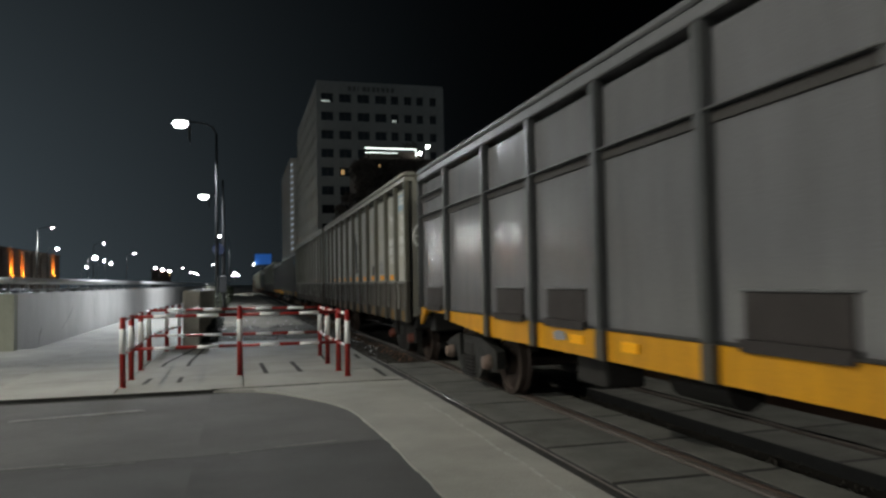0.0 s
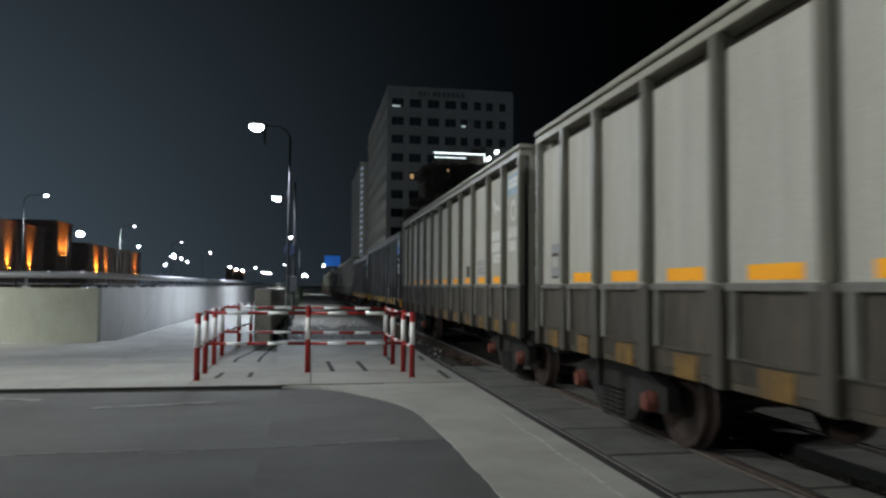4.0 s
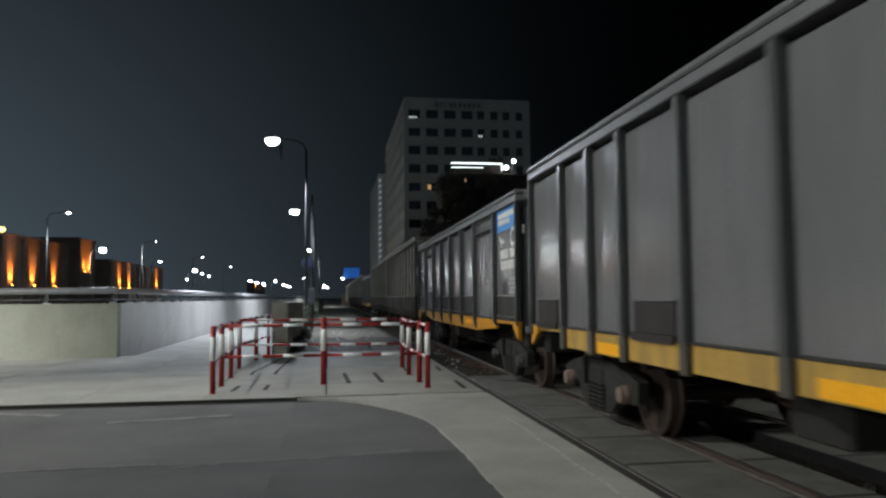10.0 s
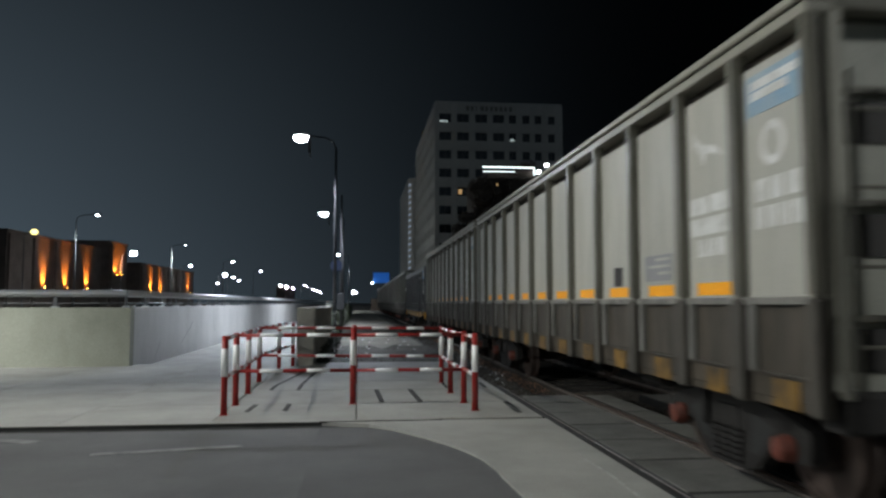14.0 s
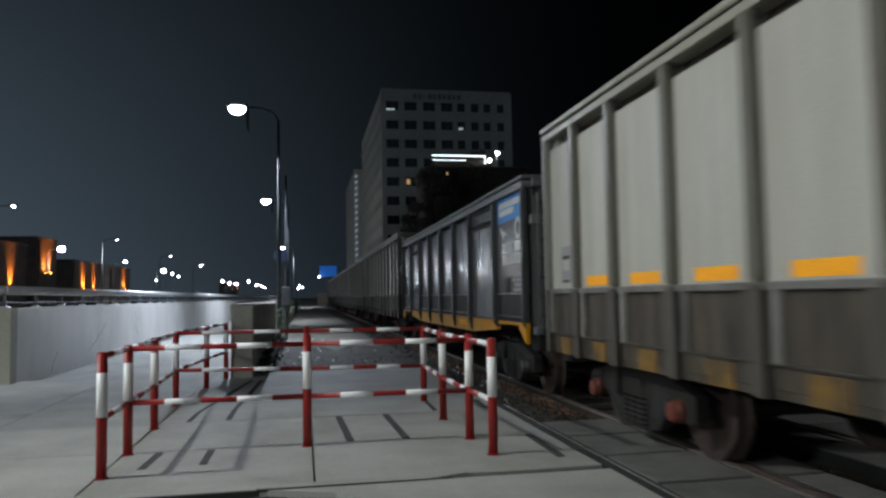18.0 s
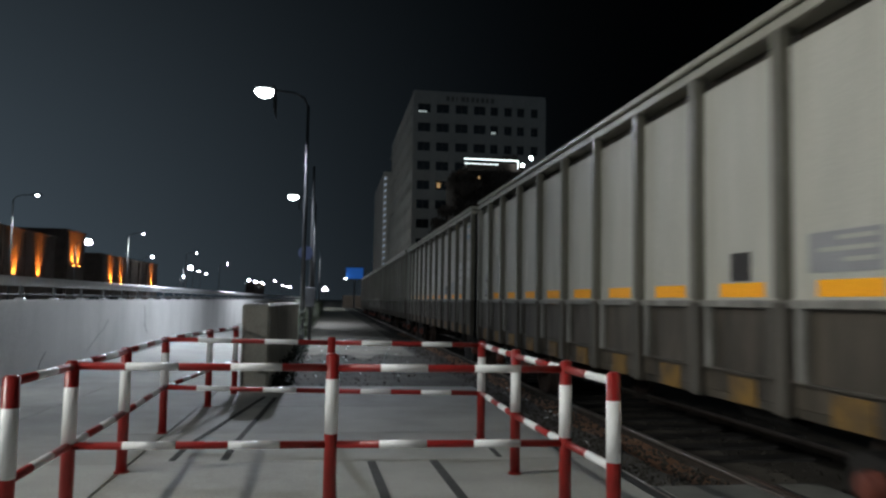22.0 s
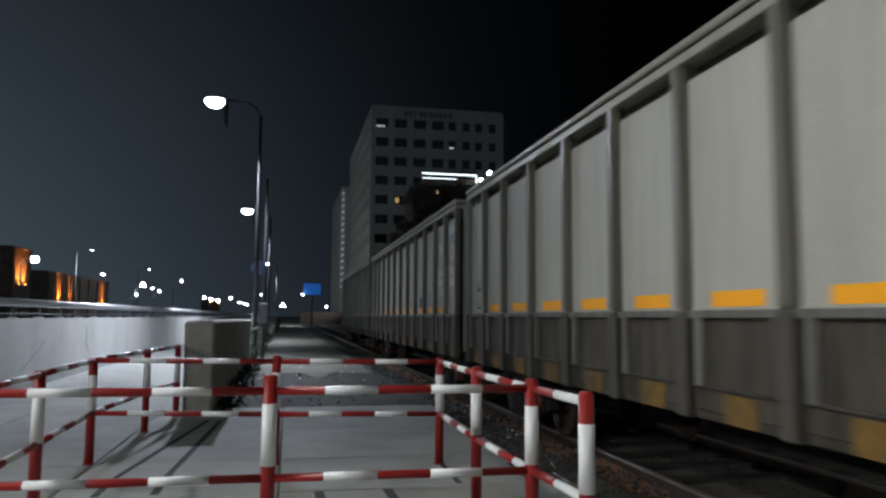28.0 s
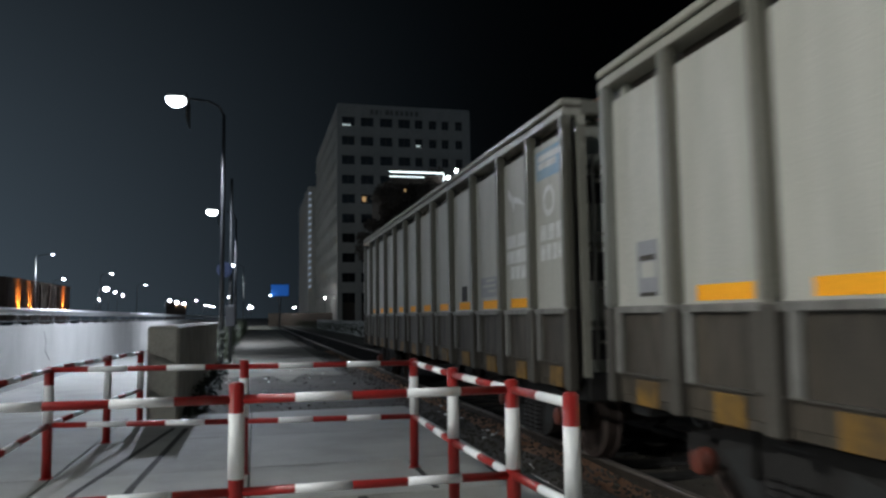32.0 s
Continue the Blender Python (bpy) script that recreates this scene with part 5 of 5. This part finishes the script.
def brick_building():
    b = tagged(empty("brick_building", 19.4, 36.2, 0), "brick building behind the railway, its colour toned for orange lamplight", "brick building")
    part("wall", box(0, 12, 0, 8.7, 0, 13.7), BRICK, b)
    part("cornice", box(-0.2, 12.2, -0.2, 8.9, 13.7, 13.95, 0.05), BRICK, b)
    for k in range(3):
        part("pilaster", box(-0.14, 0.0, 0.1 + k * 3.95, 0.8 + k * 3.95, 0, 13.7), BRICK, b)
    for k in range(2):
        for r in range(3):
            part("window", box(-0.03, 0.05, 1.5 + k * 3.95, 3.2 + k * 3.95, 1.6 + r * 4.2, 4.2 + r * 4.2), GLASS, b)


brick_building()


OLDBRICK = mat("sooty_brick", (0.11, 0.085, 0.072), (0.06, 0.047, 0.04), 0.9, 0, 0.5, 8, 0.2, amount=0.8)


def dock_house(x, y0, y1, h, deep=16):
    d = tagged(empty("dock_warehouse", x, y0, 0), "long dark brick dock warehouse washed by amber uplights", "warehouse", "dock warehouses")
    part("wall", box(-deep, 0, 0, y1 - y0, 0, h), OLDBRICK, d)
    part("roof", box(-deep - 0.2, 0.2, -0.2, y1 - y0 + 0.2, h, h + 0.3), OLDBRICK, d)
    for k in range(int((y1 - y0) / 8)):
        part("pilaster", box(0, 0.3, 0.4 + k * 8, 1.3 + k * 8, 0, h - 0.3), OLDBRICK, d)
    return d


dock_house(-48.6, 108, 146, 11.5)
dock_house(-48.6, 151, 162, 13.4)
dock_house(-48.6, 172, 226, 10.2)
dock_house(-48.6, 496, 574, 12.0, 5)


def uplight(x, y, z, watts):
    u = tagged(empty("uplight", x, y, z), "small amber uplight on the brick wall", "uplight", "amber uplights")
    part("housing", box(-0.37, 0.25, -0.3, 0.3, -0.25, -0.004, 0.03), POLE, u)
    part("lens", lathe([(0.13, 0.0), (0.13, 0.03), (0.1, 0.06)], 10), AMBER, u, "glowing amber lens")
    lamp = bpy.data.lights.new("uplight_beam", "SPOT")
    lamp.energy, lamp.color, lamp.spot_size, lamp.spot_blend, lamp.shadow_soft_size = watts, (1.0, 0.28, 0.03), radians(66), 1.0, 0.08
    ob = new("uplight_beam", lamp)
    ob.matrix_world = look((x + 0.3, y, z + 0.07), (x - 0.35, y, z + 1.7))


for y, z in ((120.4, 3.9), (129, 3.9), (138.7, 4.0), (180, 4.3), (188.4, 4.3), (218.5, 4.5)):
    uplight(-48.25, y, z, 10500)
uplight(-48.25, 154.9, 7.0, 9000)
uplight(-48.25, 158.2, 7.0, 9000)
for y in (502, 566):
    uplight(-48.25, y, 9.4, 14000)


def boundary_wall():
    tagged(part("wall_east", box(8.2, 8.45, -30, 108, -0.13, 1.1), CAST), "low concrete boundary wall behind the railway", "wall", kind="structure")


boundary_wall()


def parked_car(x, y, turn, paint, label):
    """A saloon car: shaped body, glazed cabin, wheels, lamps."""
    c = tagged(empty("parked_car", x, y, 0), label, "car", "cars parked on the far street")
    c.rotation_euler = (0, 0, radians(turn))
    prof = [(-2.15, 0.28), (-2.2, 0.55), (-2.1, 0.86), (-1.35, 0.95), (-0.2, 0.98), (1.3, 0.99), (1.95, 1.0), (2.12, 0.85), (2.15, 0.4), (2.0, 0.26)]
    part("body", prism(prof, -0.86, 0.86, axis="y"), paint, c)
    part("cabin", prism([(-1.2, 0.95), (-0.45, 1.42), (-0.25, 1.46), (0.85, 1.46), (1.1, 1.42), (1.7, 0.98)], -0.68, 0.68, axis="y"), paint, c)
    for s in (-1, 1):
        a, b = sorted((s * 0.676, s * 0.69))
        part("side_window", prism([(-0.95, 1.0), (-0.42, 1.36), (0.25, 1.38), (0.25, 1.0)], a, b, axis="y"), GLASS, c)
        part("side_window", prism([(0.33, 1.0), (0.33, 1.38), (0.85, 1.37), (1.35, 1.0)], a, b, axis="y"), GLASS, c)
        a, b = sorted((s * 0.86, s * 0.875))
        part("trim_strip", box(-1.9, 1.9, a, b, 0.93, 0.955), GALV, c, "bright chrome trim strip")
        part("mirror", box(-0.95, -0.78, min(s * 0.87, s * 1.02), max(s * 0.87, s * 1.02), 0.98, 1.1, 0.02), GALV, c)
        # glow put in for street lamps glinting on the car
        part("headlight", box(-2.2, -2.08, min(s * 0.5, s * 0.8), max(s * 0.5, s * 0.8), 0.64, 0.8, 0.02), LAMP_ON, c, "white glow standing for lamplight glints on the car")
        part("roof_rail", tube((-0.3, s * 0.6, 1.52), (0.9, s * 0.6, 1.52), 0.02, 6), GALV, c)
        for d in (-1.35, 1.3):
            w = part("wheel", tube((d, s * 0.66, 0.32), (d, s * 0.88, 0.32), 0.32, 18), TYRE, c)
            part("rim", tube((d, s * 0.87, 0.32), (d, s * 0.89, 0.32), 0.2, 12), GALV, w)
    part("windscreen", prism([(-1.19, 0.985), (-1.15, 0.985), (-0.5, 1.40), (-0.54, 1.41)], -0.6, 0.6, axis="y"), GLASS, c)
    part("bumper", box(-2.26, -2.14, -0.8, 0.8, 0.34, 0.5, 0.03), GALV, c)


SILVER = mat("silver_car_paint", (0.42, 0.43, 0.44), (0.34, 0.35, 0.36), 0.25, 0.6, 3, 60, 0.01)
parked_car(-24.6, 93.0, 62, SILVER, "silver saloon car with glowing glints on the far street")
parked_car(-29.5, 106.5, 70, SILVER, "silver saloon car parked under the far lamps")


# ---- the train rolls ----
DRIFT = {0: 0, 20: 0, 21: -0.03, 22: 0.0, 23: 0.12, 24: 0.17, 25: 0.25, 26: 0.3, 27: 0.25, 28: 0.12, 29: -0.06, 30: -0.1, 31: -0.05, 32: 0}


def travel(t):
    """Metres rolled since the start."""
    steady = 4.25 * t + 0.017 * t * t if t <= 29 else 137.55 + 4.95 * (t - 29)
    return steady + float(np.interp(t, list(DRIFT), list(DRIFT.values())))


def motions():
    for w, f in TRAIN:
        walk(w, [(t, pose(CX, f - travel(t), 0)) for t in range(0, 33)])
        for b in w.children_recursive:
            if b.name.startswith("wheelset"):
                p = b.location.copy()
                walk(b, [(k * 3 / FPS, pose(p.x, p.y, p.z, math.degrees(travel(k * 3 / FPS) / 0.43))) for k in range(321)])


motions()
